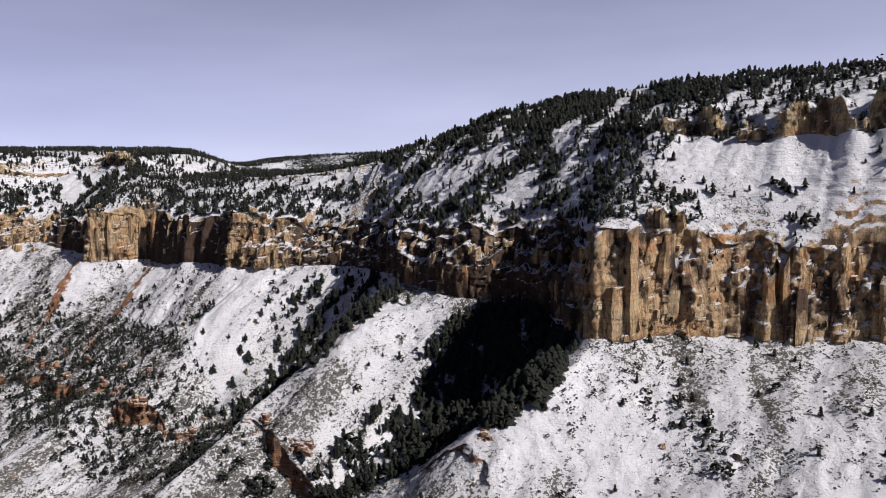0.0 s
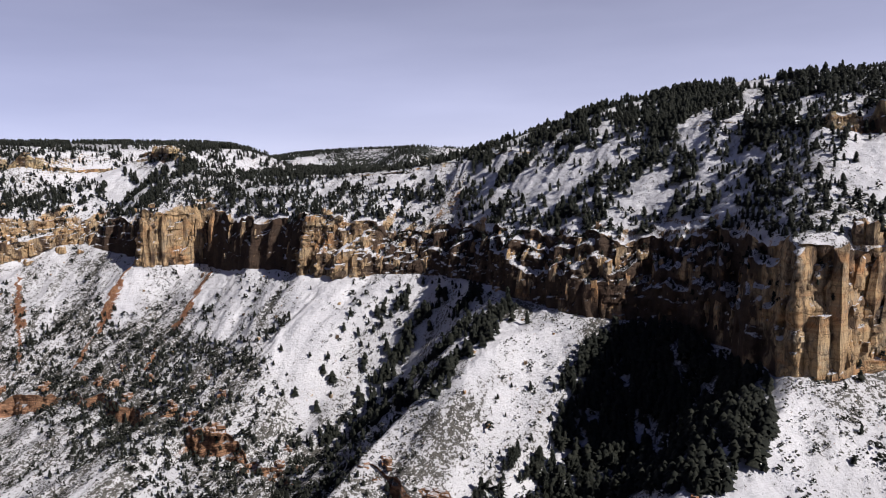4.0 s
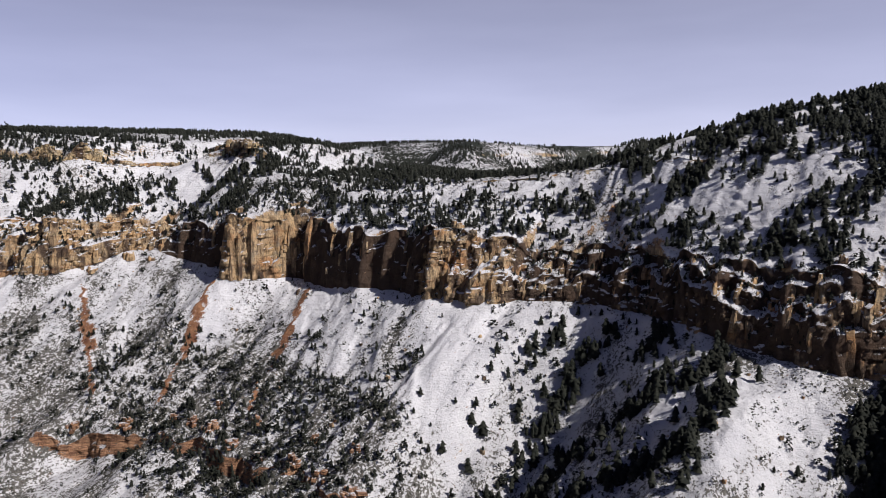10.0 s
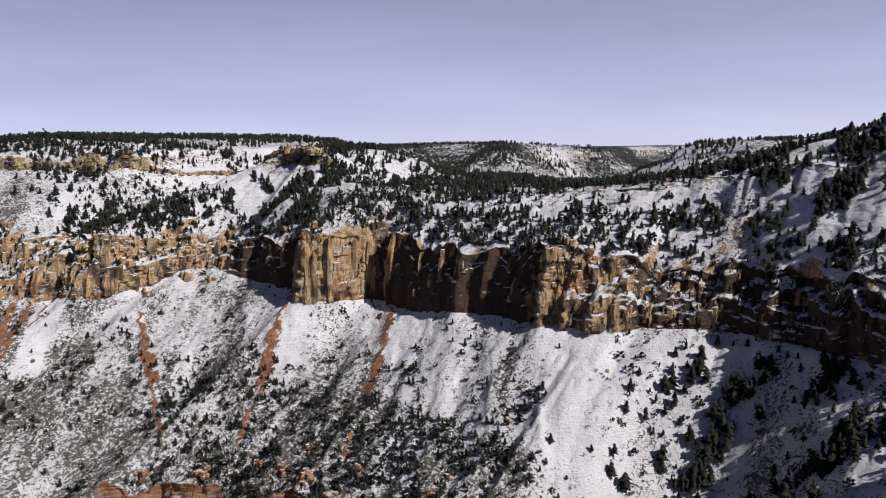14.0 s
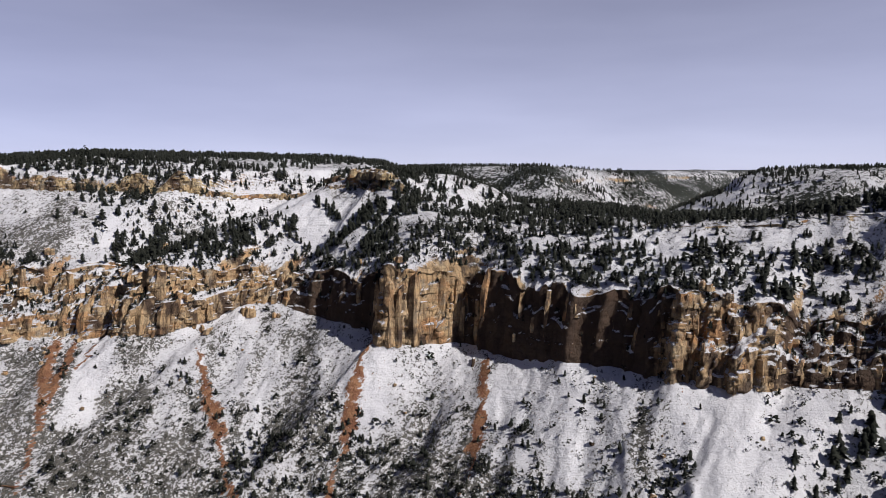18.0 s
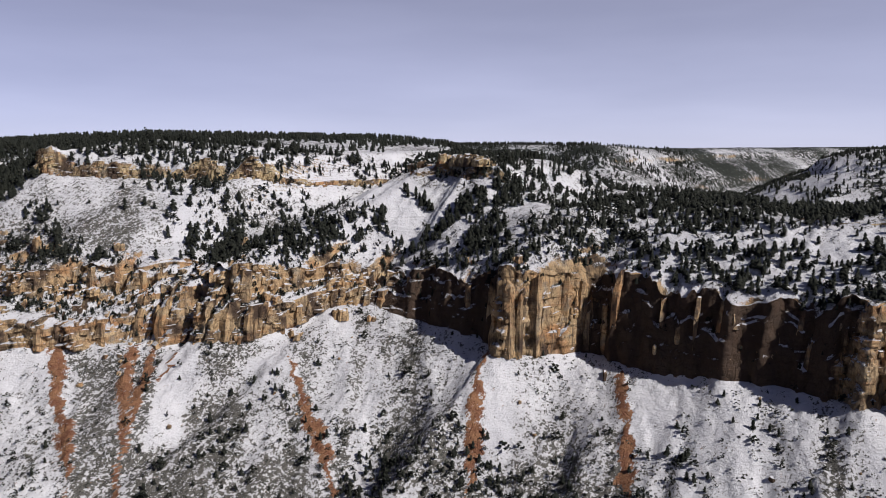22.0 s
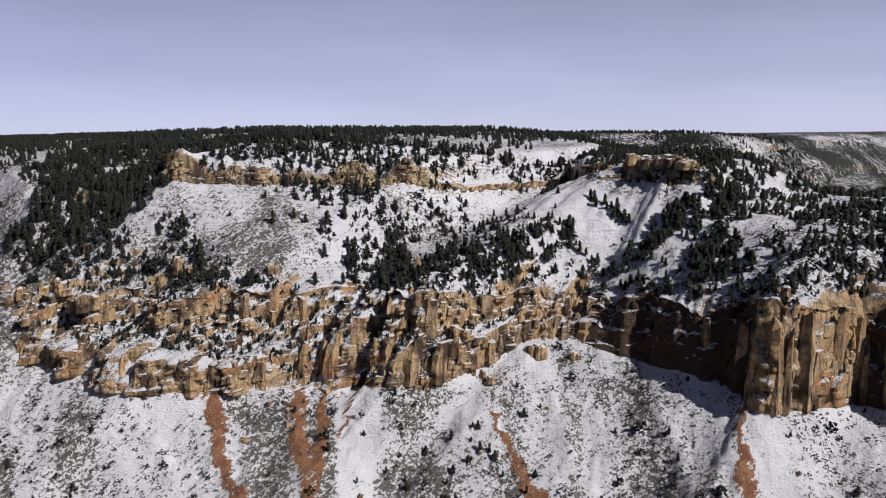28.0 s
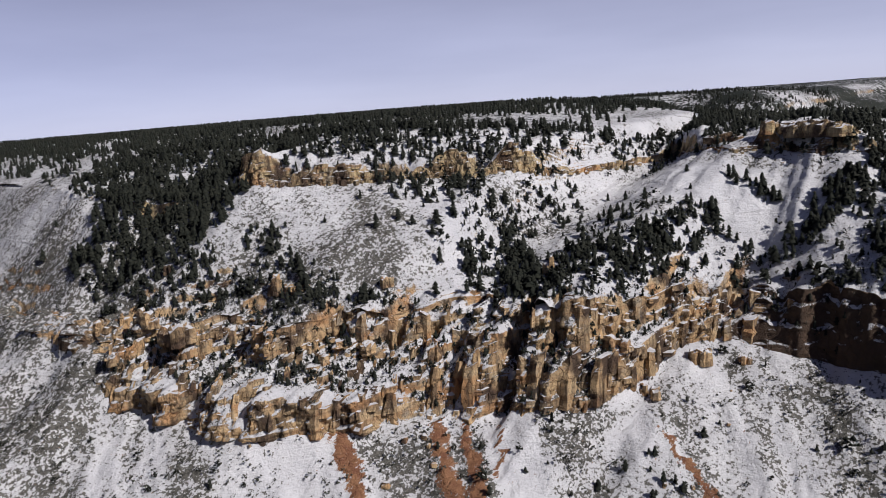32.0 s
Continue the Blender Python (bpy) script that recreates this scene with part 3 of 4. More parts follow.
def brush_material():
    mat, tree, bsdf = material("dry_brush")
    w = Web(tree)
    geo = tree.nodes.new("ShaderNodeNewGeometry")
    col = w.mix(geo.outputs["Random Per Island"], (0.04, 0.042, 0.034, 1), (0.12, 0.115, 0.095, 1))
    w.put(bsdf.inputs["Base Color"], w.mix(w.ramp(w.noise(geo.outputs["Position"], 1.3), 0.4, 0.7), col, (0.06, 0.065, 0.04, 1)))
    bsdf.inputs["Roughness"].default_value = 0.9
    return mat


BRUSHWOOD = brush_material()
GROUND, NEEDLES, BARK = ground_material(), needle_material(), bark_material()

# ---- ground, one net in several pieces ----
A_COLS = columns(1.7)
NET_A, NET_D, NET_Z, NET_SPAN = terrain(A_COLS)
NET_X, NET_Y = place(NET_A, NET_D)


def net_mesh(name, r0, r1, attributes):
    """Rows r0 to r1 of the net as one mesh."""
    x, y, z = (m[r0:r1 + 1].ravel() for m in (NET_X, NET_Y, NET_Z))
    nr, nc = r1 + 1 - r0, NET_X.shape[1]
    idx = np.arange(nr * nc).reshape(nr, nc)
    quads = np.stack((idx[:-1, 1:], idx[:-1, :-1], idx[1:, :-1], idx[1:, 1:]), -1).reshape(-1, 4)
    me = bpy.data.meshes.new(name)
    me.vertices.add(nr * nc)
    me.vertices.foreach_set("co", np.stack((x, y, z), 1).ravel())
    me.loops.add(quads.size)
    me.loops.foreach_set("vertex_index", quads.ravel())
    me.polygons.add(len(quads))
    me.polygons.foreach_set("loop_start", np.arange(len(quads)) * 4)
    me.polygons.foreach_set("loop_total", np.full(len(quads), 4))
    me.update(calc_edges=True)
    for key, arr in attributes.items():
        at = me.attributes.new(key, "FLOAT", "POINT")
        at.data.foreach_set("value", np.ascontiguousarray(arr[r0:r1 + 1]).ravel().astype(np.float32))
    me.materials.append(GROUND)
    me.polygons.foreach_set("use_smooth", np.ones(len(quads), bool))
    return me


def blobs(a, d, spots):
    """Sum of soft patches: a, d, half length in a, in d, lean (a per d), weight."""
    total = np.zeros(np.shape(a))
    for a0, d0, ra, rd, lean, weight in spots:
        q = ((a - a0 - lean * (d - d0)) / ra) ** 2 + ((d - d0) / rd) ** 2
        total = total + weight * (1 - smooth(0.6, 1.3, q))
    return total


low_row = np.broadcast_to((NET_SPAN <= 5)[:, None], NET_A.shape)
FANNED = smooth_fans(NET_A, NET_D)
BARE = red_soil(NET_A, NET_D) * low_row
# unseen lower ground kept free of snow so it bounces less light
snowless = 1 - smooth(-330, -230, NET_D - SHELF_D(NET_A))
WOODED = smooth(30, 160, NET_D - CREST_D(NET_A)) * np.clip(0.5 + 0.45 * smooth(340, 362, NET_Z) + 0.5 * fbm(NET_A / 120, NET_D / 120, seed=63) + 0.4 * smooth(1300, 1900, NET_D), 0.0, 1.25)
WOODED = WOODED * (1 - 0.4 * smooth(950, 1100, NET_A) * (1 - smooth(800, 1150, NET_D)))
WOODED = np.where((NET_SPAN == 3)[:, None], 1.2 * smooth(-40, -230, NET_D - SHELF_D(NET_A)) * (0.8 + 0.5 * fbm(NET_A / 45, NET_D / 45, seed=55)), WOODED)
# unseen floor and opposite wall coloured dark to cut bounced light
WOODED = np.where((NET_SPAN <= 2)[:, None], 1.45 + 0.5 * fbm(NET_A / 70, NET_D / 70, seed=56), WOODED)
# denser far forest, which also paints the shade of a far canyon wall
WOODED = WOODED + 0.3 * blobs(NET_A, NET_D, ((1450, 1620, 230, 110, 0, 1.0), (1180, 1000, 200, 150, 0, 0.6), (1450, 2350, 300, 350, 0, 0.7))) * (NET_SPAN == 10)[:, None]
OTHER = np.broadcast_to((NET_SPAN <= 2)[:, None], NET_A.shape)
STRIPE = NET_A - FALL(NET_A) * (NET_D - BASE_D(NET_A))
BRUSH = 0.52 + 0.4 * fbm(NET_A / 55, NET_D / 55, seed=51) + low_row * 0.45 * fbm(STRIPE / 17, NET_D / 130, seed=53) + blobs(NET_A, NET_D, (
    (1180, 330, 120, 90, 0.6, 0.3), (160, 465, 9, 62, 0.62, 0.8), (128, 500, 7, 40, 0.5, 0.5), (1560, 140, 110, 90, 0, 0.45), (1380, 130, 120, 60, 0, 0.5), (950, 440, 60, 60, 0.6, 0.25), (715, 480, 40, 70, 0.2, -0.25),
    (490, 440, 40, 90, 0, -0.1), (800, 385, 260, 55, 0, 0.4), (460, 315, 120, 50, 0, 0.3), (760, 250, 500, 110, 0, 0.35), (440, 680, 200, 130, 0, -0.4), (1750, 140, 220, 130, 0, 0.3), (150, 440, 160, 90, 0, -0.08), (1395, 335, 80, 45, -0.8, 0.28), (1195, 540, 75, 28, -0.5, -0.9),
    (750, 640, 60, 30, 0, -0.2), (150, 640, 120, 40, 0, -0.5), (500, 620, 70, 50, 0, -0.4), (1090, 420, 30, 50, 0.6, 0.3)))
BRUSH = BRUSH - 0.12 * np.broadcast_to((NET_SPAN == 7)[:, None], NET_A.shape) * (1 - smooth(1150, 1300, NET_A)) - 0.05 * np.broadcast_to((NET_SPAN == 9)[:, None], NET_A.shape)
BRUSH = BRUSH - 0.32 * low_row * (1 - smooth(30, 150, BASE_D(NET_A) - NET_D)) * smooth(560, 680, NET_A) * (1 - 0.5 * smooth(1120, 1200, NET_A))
BRUSH = np.clip(BRUSH - 1.1 * FANNED, 0, 1.1) + snowless * 1.2
BARE = np.where(OTHER, 0.0, np.maximum(BARE, 1.2 * snowless))
REDNESS = 0.85 * low_row * (1 - smooth(25, 90, NET_D - SHELF_D(NET_A)))
# snow lies unbroken on the talus and on the bench away from its brink
GENTLE = np.where((NET_SPAN == 5)[:, None], 1.0, np.where((NET_SPAN == 6)[:, None], 0.65 * smooth(1190, 1215, NET_A) * (1 - smooth(1470, 1490, NET_A)), np.where((NET_SPAN == 7)[:, None], 0.9 * smooth(12, 45, NET_D - BASE_D(NET_A) - TOP_RUN(NET_A) - STEPS(NET_A)), np.where((NET_SPAN == 9)[:, None], 0.5, np.where((NET_SPAN == 10)[:, None], 0.4, 0.0)))))
# sheer walls turned from the sun get their shade as darker colour
FACE_SHADE = WALL_SHADE(NET_A) * np.broadcast_to((NET_SPAN == 6)[:, None], NET_A.shape)
pieces = (("ground", 2, 5, "snow-dusted talus slope with dark brush and red gullies, falling into the canyon"),
          ("cliff", 6, 6, "ochre sandstone cliff with dark stains, shade painted on sheer walls, and snowy ledges"),
          ("bench", 7, 7, "snowy rock bench with thin ledges above the cliff"),
          ("upper_cliff", 8, 8, "pale yellow rock band with snow on its ledges"),
          ("plateau", 9, 10, "snowy wooded plateau reaching to the horizon"),
          # out of view, added only to hold back fill light
          ("unseen_wall", 0, 1, "unseen dark canyon wall, added to block low sky light and bounce"))
LAND = {}
for name, s0, s1, label in pieces:
    rows = np.where((NET_SPAN >= s0) & (NET_SPAN <= s1))[0]
    end = min(rows[-1] + 1, len(NET_SPAN) - 1)
    LAND[name] = tagged(new(name, net_mesh(name, rows[0], end, {"bare": BARE, "brush": BRUSH, "wooded": WOODED, "redness": REDNESS, "varnish_shade": FACE_SHADE, "gentle": GENTLE})), label, "terrain", kind="structure")


# ---- rock columns along the cliff, each a part of it ----
def part(name, me, parent, matrix, label=""):
    ob = new(name, me)
    ob.parent = parent
    ob.matrix_world = matrix
    return tagged(ob, label) if label else ob


def stone_mesh(name, seed, sides, levels, taper, jag, redness=0.0, lean=0.0, dusted=1.0):
    """A weathered block one unit wide, deep and high: a ragged prism with stepped sides and a broken top."""
    rng = random.Random(seed)
    angles = [6.283 * (i + rng.uniform(-0.28, 0.28)) / sides for i in range(sides)]
    radii = [rng.uniform(0.42, 0.6) for _ in range(sides)]
    bm = bmesh.new()
    rings = []
    for k in range(levels + 1):
        f = k / levels
        grow = 1 - taper * f ** 2 + rng.uniform(-jag, jag)
        shift = (rng.uniform(-jag, jag) * 0.35, rng.uniform(-jag, jag) * 0.35 - lean * f ** 1.6)
        rings.append([bm.verts.new((shift[0] + r * grow * math.cos(g) * (1 + rng.uniform(-jag, jag) * 0.5), shift[1] + r * grow * math.sin(g),
                                    f + (rng.uniform(-0.20, 0.02) if k == levels else rng.uniform(-0.3, 0.3) / levels if k else 0))) for g, r in zip(angles, radii)])
    for lo, hi in zip(rings, rings[1:]):
        for i in range(sides):
            bm.faces.new((lo[i], lo[(i + 1) % sides], hi[(i + 1) % sides], hi[i]))
    bm.faces.new(rings[-1])
    bm.faces.new(rings[0][::-1])
    me = bpy.data.meshes.new(name)
    bm.to_mesh(me)
    bm.free()
    if redness:
        me.attributes.new("redness", "FLOAT", "POINT").data.foreach_set("value", [redness] * len(me.vertices))
    me.attributes.new("dusted", "FLOAT", "POINT").data.foreach_set("value", [dusted] * len(me.vertices))
    me.materials.append(GROUND)
    return me


COLUMNS = [stone_mesh("rock_column", 100 + k, 5 + k % 2, 7, 0.22, 0.10, lean=0.22) for k in range(12)]
BEDS = [stone_mesh("rock_bed", 170 + k, 5 + k % 2, 3, 0.12, 0.10, lean=0.12) for k in range(8)]
RIBS = [stone_mesh("rock_rib", 140 + k, 5 + k % 2, 4, 0.45, 0.12, lean=0.5) for k in range(10)]
TURN = math.atan2(AX[1], AX[0])


def standing(a, d, z, wide, deep, high, spin=0.0):
    x, y = place(a, d)
    return Matrix.Translation((x, y, z)) @ Matrix.Rotation(TURN + spin, 4, "Z") @ Matrix.Diagonal((wide, deep, high, 1))


def face_at(a, share):
    """d of the cliff's face in column a, at that share of its height, and the foot and brink there."""
    c = min(max(int(np.searchsorted(A_COLS, a)), 1), len(A_COLS) - 2)
    rows = np.where(NET_SPAN == 6)[0]
    r = rows[int(share * (len(rows) - 1))]
    return float(NET_D[r, c - 1:c + 2].mean()), float(NET_Z[rows[0], c]), float(NET_Z[rows[-1], c]), float(NET_Z[r, c])


rng = random.Random(5)
# great lit pillars: a, width, how proud, share of the height where it starts and ends
PILLARS = ((1031, 8, 5, 0, 0.62), (1019, 10, 7, 0, 1.0), (1006, 12, 6, 0, 1.02), (993, 8, 4, 0, 0.98), (980, 6, 3, 0, 0.6), (966, 8, 4, 0.05, 0.72), (953, 8, 5, 0.4, 1.08), (917, 6, 4, 0.5, 1.0),
           (890, 7, 5, 0.35, 1.02), (872, 6, 4, 0.5, 1.03), (820, 6, 4, 0.55, 1.0), (404, 6, 5, 0.5, 1.05), (441, 5, 4, 0.6, 1.0), (232, 14, 7, 0, 0.55), (222, 12, 6, 0, 1.05), (206, 10, 6, 0, 1.0),
           (199, 8, 5, 0, 0.7), (160, 10, 4, 0, 0.6), (132, 12, 6, 0, 1.0), (120, 9, 5, 0, 0.65), (1158, 12, 5, 0, 1.0), (1172, 10, 5, 0.0, 1.1), (1212, 12, 6, 0, 0.8), (1226, 14, 6, 0, 1.0), (1243, 12, 5, 0, 1.05),
           (1251, 8, 5, 0, 0.7), (1278, 10, 5, 0, 0.8), (1288, 9, 5, 0, 0.6))
count = 0


def column(a, wide, proud, s0, s1):
    """One rock column of the cliff between two shares of its height."""
    d, foot, brink, _ = face_at(a, max(0.02, min(0.97, 0.4 * s0 + 0.6 * s1 - 0.04)))
    deep = 2.2 * proud + 6
    z0, z1 = foot + s0 * (brink - foot) - 1.5, foot + s1 * (brink - foot)
    part("rock_column", COLUMNS[rng.randrange(12)], LAND["cliff"], standing(a, d - proud + deep * 0.45, z0, wide, deep, z1 - z0, rng.uniform(-0.4, 0.4)))


for a, wide, proud, s0, s1 in PILLARS:
    if STEPS(a) > 6 and s0 < 0.4 and s1 > 0.55:
        column(a, wide, proud, s0, 0.54)
        column(a + 1, wide * 0.8, proud * 0.7, 0.5, s1)
        count += 1
    else:
        column(a, wide, proud, s0, s1)
    count += 1
a = 60.0
while a < 1455 and count < 296:
    wide = rng.uniform(4.5, 12)
    tier = LEDGE(a)
    if tier > 0.28:
        spans = ((0.0, 0.42), (0.62, 1.0))
    elif STEPS(a) > 6:
        spans = ((0.0, 0.52), (0.55, 0.8))
    else:
        spans = ((0.0, 1.0),)
    if STEPS(a) <= 6 and RUGGED(a) > 0.9 and rng.random() < 0.7:
        cut = rng.uniform(0.35, 0.7)
        spans = ((0.0, cut), (cut - 0.08, 1.0))
    for lo, hi in spans:
        if rng.random() < (0.12 if RUGGED(a) < 0.35 else 0.3 if RUGGED(a) < 0.7 else 0.75):
            s0 = lo if rng.random() < 0.7 else lo + (hi - lo) * rng.uniform(0.2, 0.6)
            column(a + rng.uniform(-1, 1), wide, rng.uniform(0.2, 2.4), s0, s0 + (hi - s0) * rng.uniform(0.6, 0.99))
            count += 1
    a += wide * rng.uniform(0.7, 1.4)


def joined(name, shapes, matrices, parent, label):
    """Many small stones as one mesh of kind stuff."""
    vs, fs, n = [], [], 0
    data = []
    for me in shapes:
        v = np.array([p.co for p in me.vertices])
        data.append((v, [tuple(f.vertices) for f in me.polygons]))
    for k, m in enumerate(matrices):
        v, f = data[k % len(data)]
        M = np.array(m)
        vs.append(v @ M[:3, :3].T + M[:3, 3])
        fs += [tuple(i + n for i in q) for q in f]
        n += len(v)
    me = bpy.data.meshes.new(name)
    me.from_pydata(np.concatenate(vs).tolist(), [], fs)
    me.attributes.new("dusted", "FLOAT", "POINT").data.foreach_set("value", [0.8] * n)
    me.materials.append(GROUND)
    ob = new(name, me)
    ob.parent = parent
    return tagged(ob, label, kind="stuff")


rubble = []
for k in range(1500):
    a = rng.uniform(40, 1490)
    share = 0.9 * rng.random() ** 0.8
    if RUGGED(a) < 0.35 and rng.random() < 0.8:
        continue
    d, foot, brink, z = face_at(a, min(0.97, share))
    wide = rng.uniform(1.5, 4.5) * (1 if rng.random() < 0.75 else 2)
    high = wide * rng.uniform(0.8, 3.6)
    proud = rng.uniform(-0.8, 1.2) * float(RUGGED(a))
    rubble.append(standing(a, d - proud + wide * 0.6, z - high * 0.6, wide, wide * 1.5, high, rng.uniform(-0.5, 0.5)))
for k in range(900):
    a = rng.uniform(40, 1490)
    if RUGGED(a) < 0.9:
        continue
    d, foot, brink, z = face_at(a, min(0.97, 0.95 * rng.random()))
    wide = rng.uniform(2.5, 8)
    high = rng.uniform(4, 15)
    m = standing(a, d - rng.uniform(-0.5, 2.6) + wide * 0.6, z - high * 0.5, wide, wide * 1.6, high, rng.uniform(-0.7, 0.7))
    if k % 2:
        part("rock_rib", RIBS[k % 10], LAND["cliff"], m)
    else:
        rubble.append(m)
joined("rock_ribs", RIBS, rubble, LAND["cliff"], "narrow weathered sandstone ribs")
rubble = []
FRESH = ((60, 250), (735, 792), (1176, 1256), (1270, 1460), (1270, 1460))
for k in range(420):
    a = rng.uniform(*FRESH[k % 5])
    d, foot, brink, z = face_at(a, min(0.97, rng.random()))
    wide, high = rng.uniform(3.5, 9), rng.uniform(2.5, 7)
    rubble.append(standing(a, d - rng.uniform(-0.8, 1.8) + wide * 0.6, z - high * 0.5, wide, wide * 1.4, high, rng.uniform(-0.7, 0.7)))
joined("rock_blocks", BEDS, rubble, LAND["cliff"], "freshly broken ochre blocks")
rubble = []
band_rows = np.where(NET_SPAN == 8)[0]
for k in range(700):
    a = rng.choice((rng.uniform(60, 260), rng.uniform(1125, 1320), rng.uniform(1320, 1500), rng.uniform(1320, 1500)))
    c = min(int(np.searchsorted(A_COLS, a)), len(A_COLS) - 1)
    r = band_rows[rng.randrange(len(band_rows))]
    wide = rng.uniform(2.5, 6.5)
    high = rng.uniform(2.0, 5.5)
    rubble.append(standing(a, float(NET_D[r, c]) + wide * 0.5, float(NET_Z[r, c]) - high * 0.6, wide, wide * 1.5, high, rng.uniform(-0.5, 0.5)))
joined("rock_beds", BEDS, rubble, LAND["upper_cliff"], "pale yellow weathered blocks")

# ---- trees ----
def conifer(seed, height, radius, tiers, sides, bare_foot=0.12):
    """Vertices and faces of a fir crown: drooping ragged whorls of boughs round the trunk."""
    rng = random.Random(seed)
    vs, fs = [], []
    for k in range(tiers):
        f = k / tiers
        z0 = height * (bare_foot + (1 - bare_foot) * f)
        r = radius * (1 - f) ** 0.8 * rng.uniform(0.75, 1.15) + 0.12
        lift = height / tiers * rng.uniform(1.2, 1.7)
        turn = rng.uniform(0, 6.28)
        tip = len(vs)
        vs.append((rng.uniform(-.05, .05) * r, rng.uniform(-.05, .05) * r, min(z0 + lift, height)))
        for i in range(sides):
            ang = turn + 6.283 * i / sides
            rr = r * (rng.uniform(0.75, 1.25) if i % 2 == 0 else rng.uniform(0.35, 0.6))
            vs.append((rr * math.cos(ang), rr * math.sin(ang), z0 + rng.uniform(-0.06, 0.08) * height / tiers * 3 - (0.25 * r if i % 2 == 0 else 0)))
        for i in range(sides):
            fs.append((tip, tip + 1 + i, tip + 1 + (i + 1) % sides))
    return np.array(vs), np.array(fs)


def bush(seed, height, radius, clumps):
    """Vertices and faces of a round pinyon or juniper: many small tilted leaf clumps with gaps."""
    rng = random.Random(seed)
    vs, fs = [], []
    for k in range(clumps):
        z = height * rng.uniform(0.12, 1.0)
        r = radius * math.sqrt(max(0.05, 1 - ((z / height - 0.42) / 0.6) ** 2)) * rng.uniform(0.35, 1.0)
        ang = rng.uniform(0, 6.283)
        c = Vector((r * math.cos(ang), r * math.sin(ang), z))
        s = radius * rng.uniform(0.28, 0.5)
        n = len(vs)
        q = Euler((rng.uniform(-0.7, 0.7), rng.uniform(-0.7, 0.7), rng.uniform(0, 6.28))).to_matrix()
        for p in ((-s, -0.8 * s, 0), (s, -0.6 * s, -0.1 * s), (0.2 * s, s, 0), (0, 0, 0.85 * s)):
            vs.append(tuple(c + q @ Vector(p)))
        fs += [(n, n + 1, n + 3), (n + 1, n + 2, n + 3), (n + 2, n, n + 3), (n, n + 2, n + 1)]
    return np.array(vs), np.array(fs)


FIRS = [conifer(s, 1.0, r, 7, 7) for s, r in ((1, 0.23), (2, 0.27), (3, 0.19), (4, 0.31), (5, 0.25))]
BUSHES = [bush(s, 1.0, r, 12) for s, r in ((11, 0.5), (12, 0.42), (13, 0.6))]


def ground_at(a, d):
    """Height of the net at plan points, by the nearest column and the span of rows."""
    ci = np.clip(np.searchsorted(A_COLS, a), 0, len(A_COLS) - 1)
    out = np.empty(len(a))
    for i, (c, dd) in enumerate(zip(ci, d)):
        col = NET_D[:, c]
        j = np.searchsorted(np.maximum.accumulate(col), dd)
        j = min(max(j, 1), len(col) - 1)
        t = (dd - col[j - 1]) / max(col[j] - col[j - 1], 1e-6)
        out[i] = NET_Z[j - 1, c] + min(max(t, 0), 1) * (NET_Z[j, c] - NET_Z[j - 1, c])
    return out


def wood(name, spots, heights, shapes, mat, label, category, seed):
    """Many plants as one mesh of kind stuff. spots: x, y, z."""
    rng = np.random.default_rng(seed)
    vs, fs, n = [], [], 0
    pick = rng.integers(0, len(shapes), len(spots))
    turn, wide = rng.uniform(0, 6.283, len(spots)), rng.uniform(0.8, 1.25, len(spots))
    for k, (v, f) in enumerate(shapes):
        sel = np.where(pick == k)[0]
        if not len(sel):
            continue
        c, s = np.cos(turn[sel])[:, None], np.sin(turn[sel])[:, None]
        h, wd = heights[sel][:, None], (heights[sel] * wide[sel])[:, None]
        x = (v[:, 0] * c - v[:, 1] * s) * wd + spots[sel, 0:1]
        y = (v[:, 0] * s + v[:, 1] * c) * wd + spots[sel, 1:2]
        z = v[:, 2] * h + spots[sel, 2:3] - 0.03 * h
        vs.append(np.stack((x, y, z), -1).reshape(-1, 3))
        fs.append((f[None] + n + (np.arange(len(sel)) * len(v))[:, None, None]).reshape(-1, 3))
        n += len(sel) * len(v)
    V, F = np.concatenate(vs), np.concatenate(fs)
    me = bpy.data.meshes.new(name)
    me.vertices.add(len(V))
    me.vertices.foreach_set("co", V.ravel())
    me.loops.add(F.size)
    me.loops.foreach_set("vertex_index", F.ravel())
    me.polygons.add(len(F))
    me.polygons.foreach_set("loop_start", np.arange(len(F)) * 3)
    me.polygons.foreach_set("loop_total", np.full(len(F), 3))
    me.update(calc_edges=True)
    me.materials.append(mat)
    return tagged(new(name, me), label, category, kind="stuff")


def plan(spots):
    """Plan coordinates of world points."""
    return spots[:, 0] * AX[0] + spots[:, 1] * AX[1], spots[:, 0] * DX[0] + spots[:, 1] * DX[1]


def scatter(count, a0, a1, d0, d1, density, seed):
    rng = np.random.default_rng(seed)
    a, d, u = rng.uniform(a0, a1, count), rng.uniform(d0, d1, count), rng.uniform(0, 1, count)
    keep = u < density(a, d)
    a, d = a[keep], d[keep]
    x, y = place(a, d)
    return np.stack((x, y, ground_at(a, d)), 1), rng


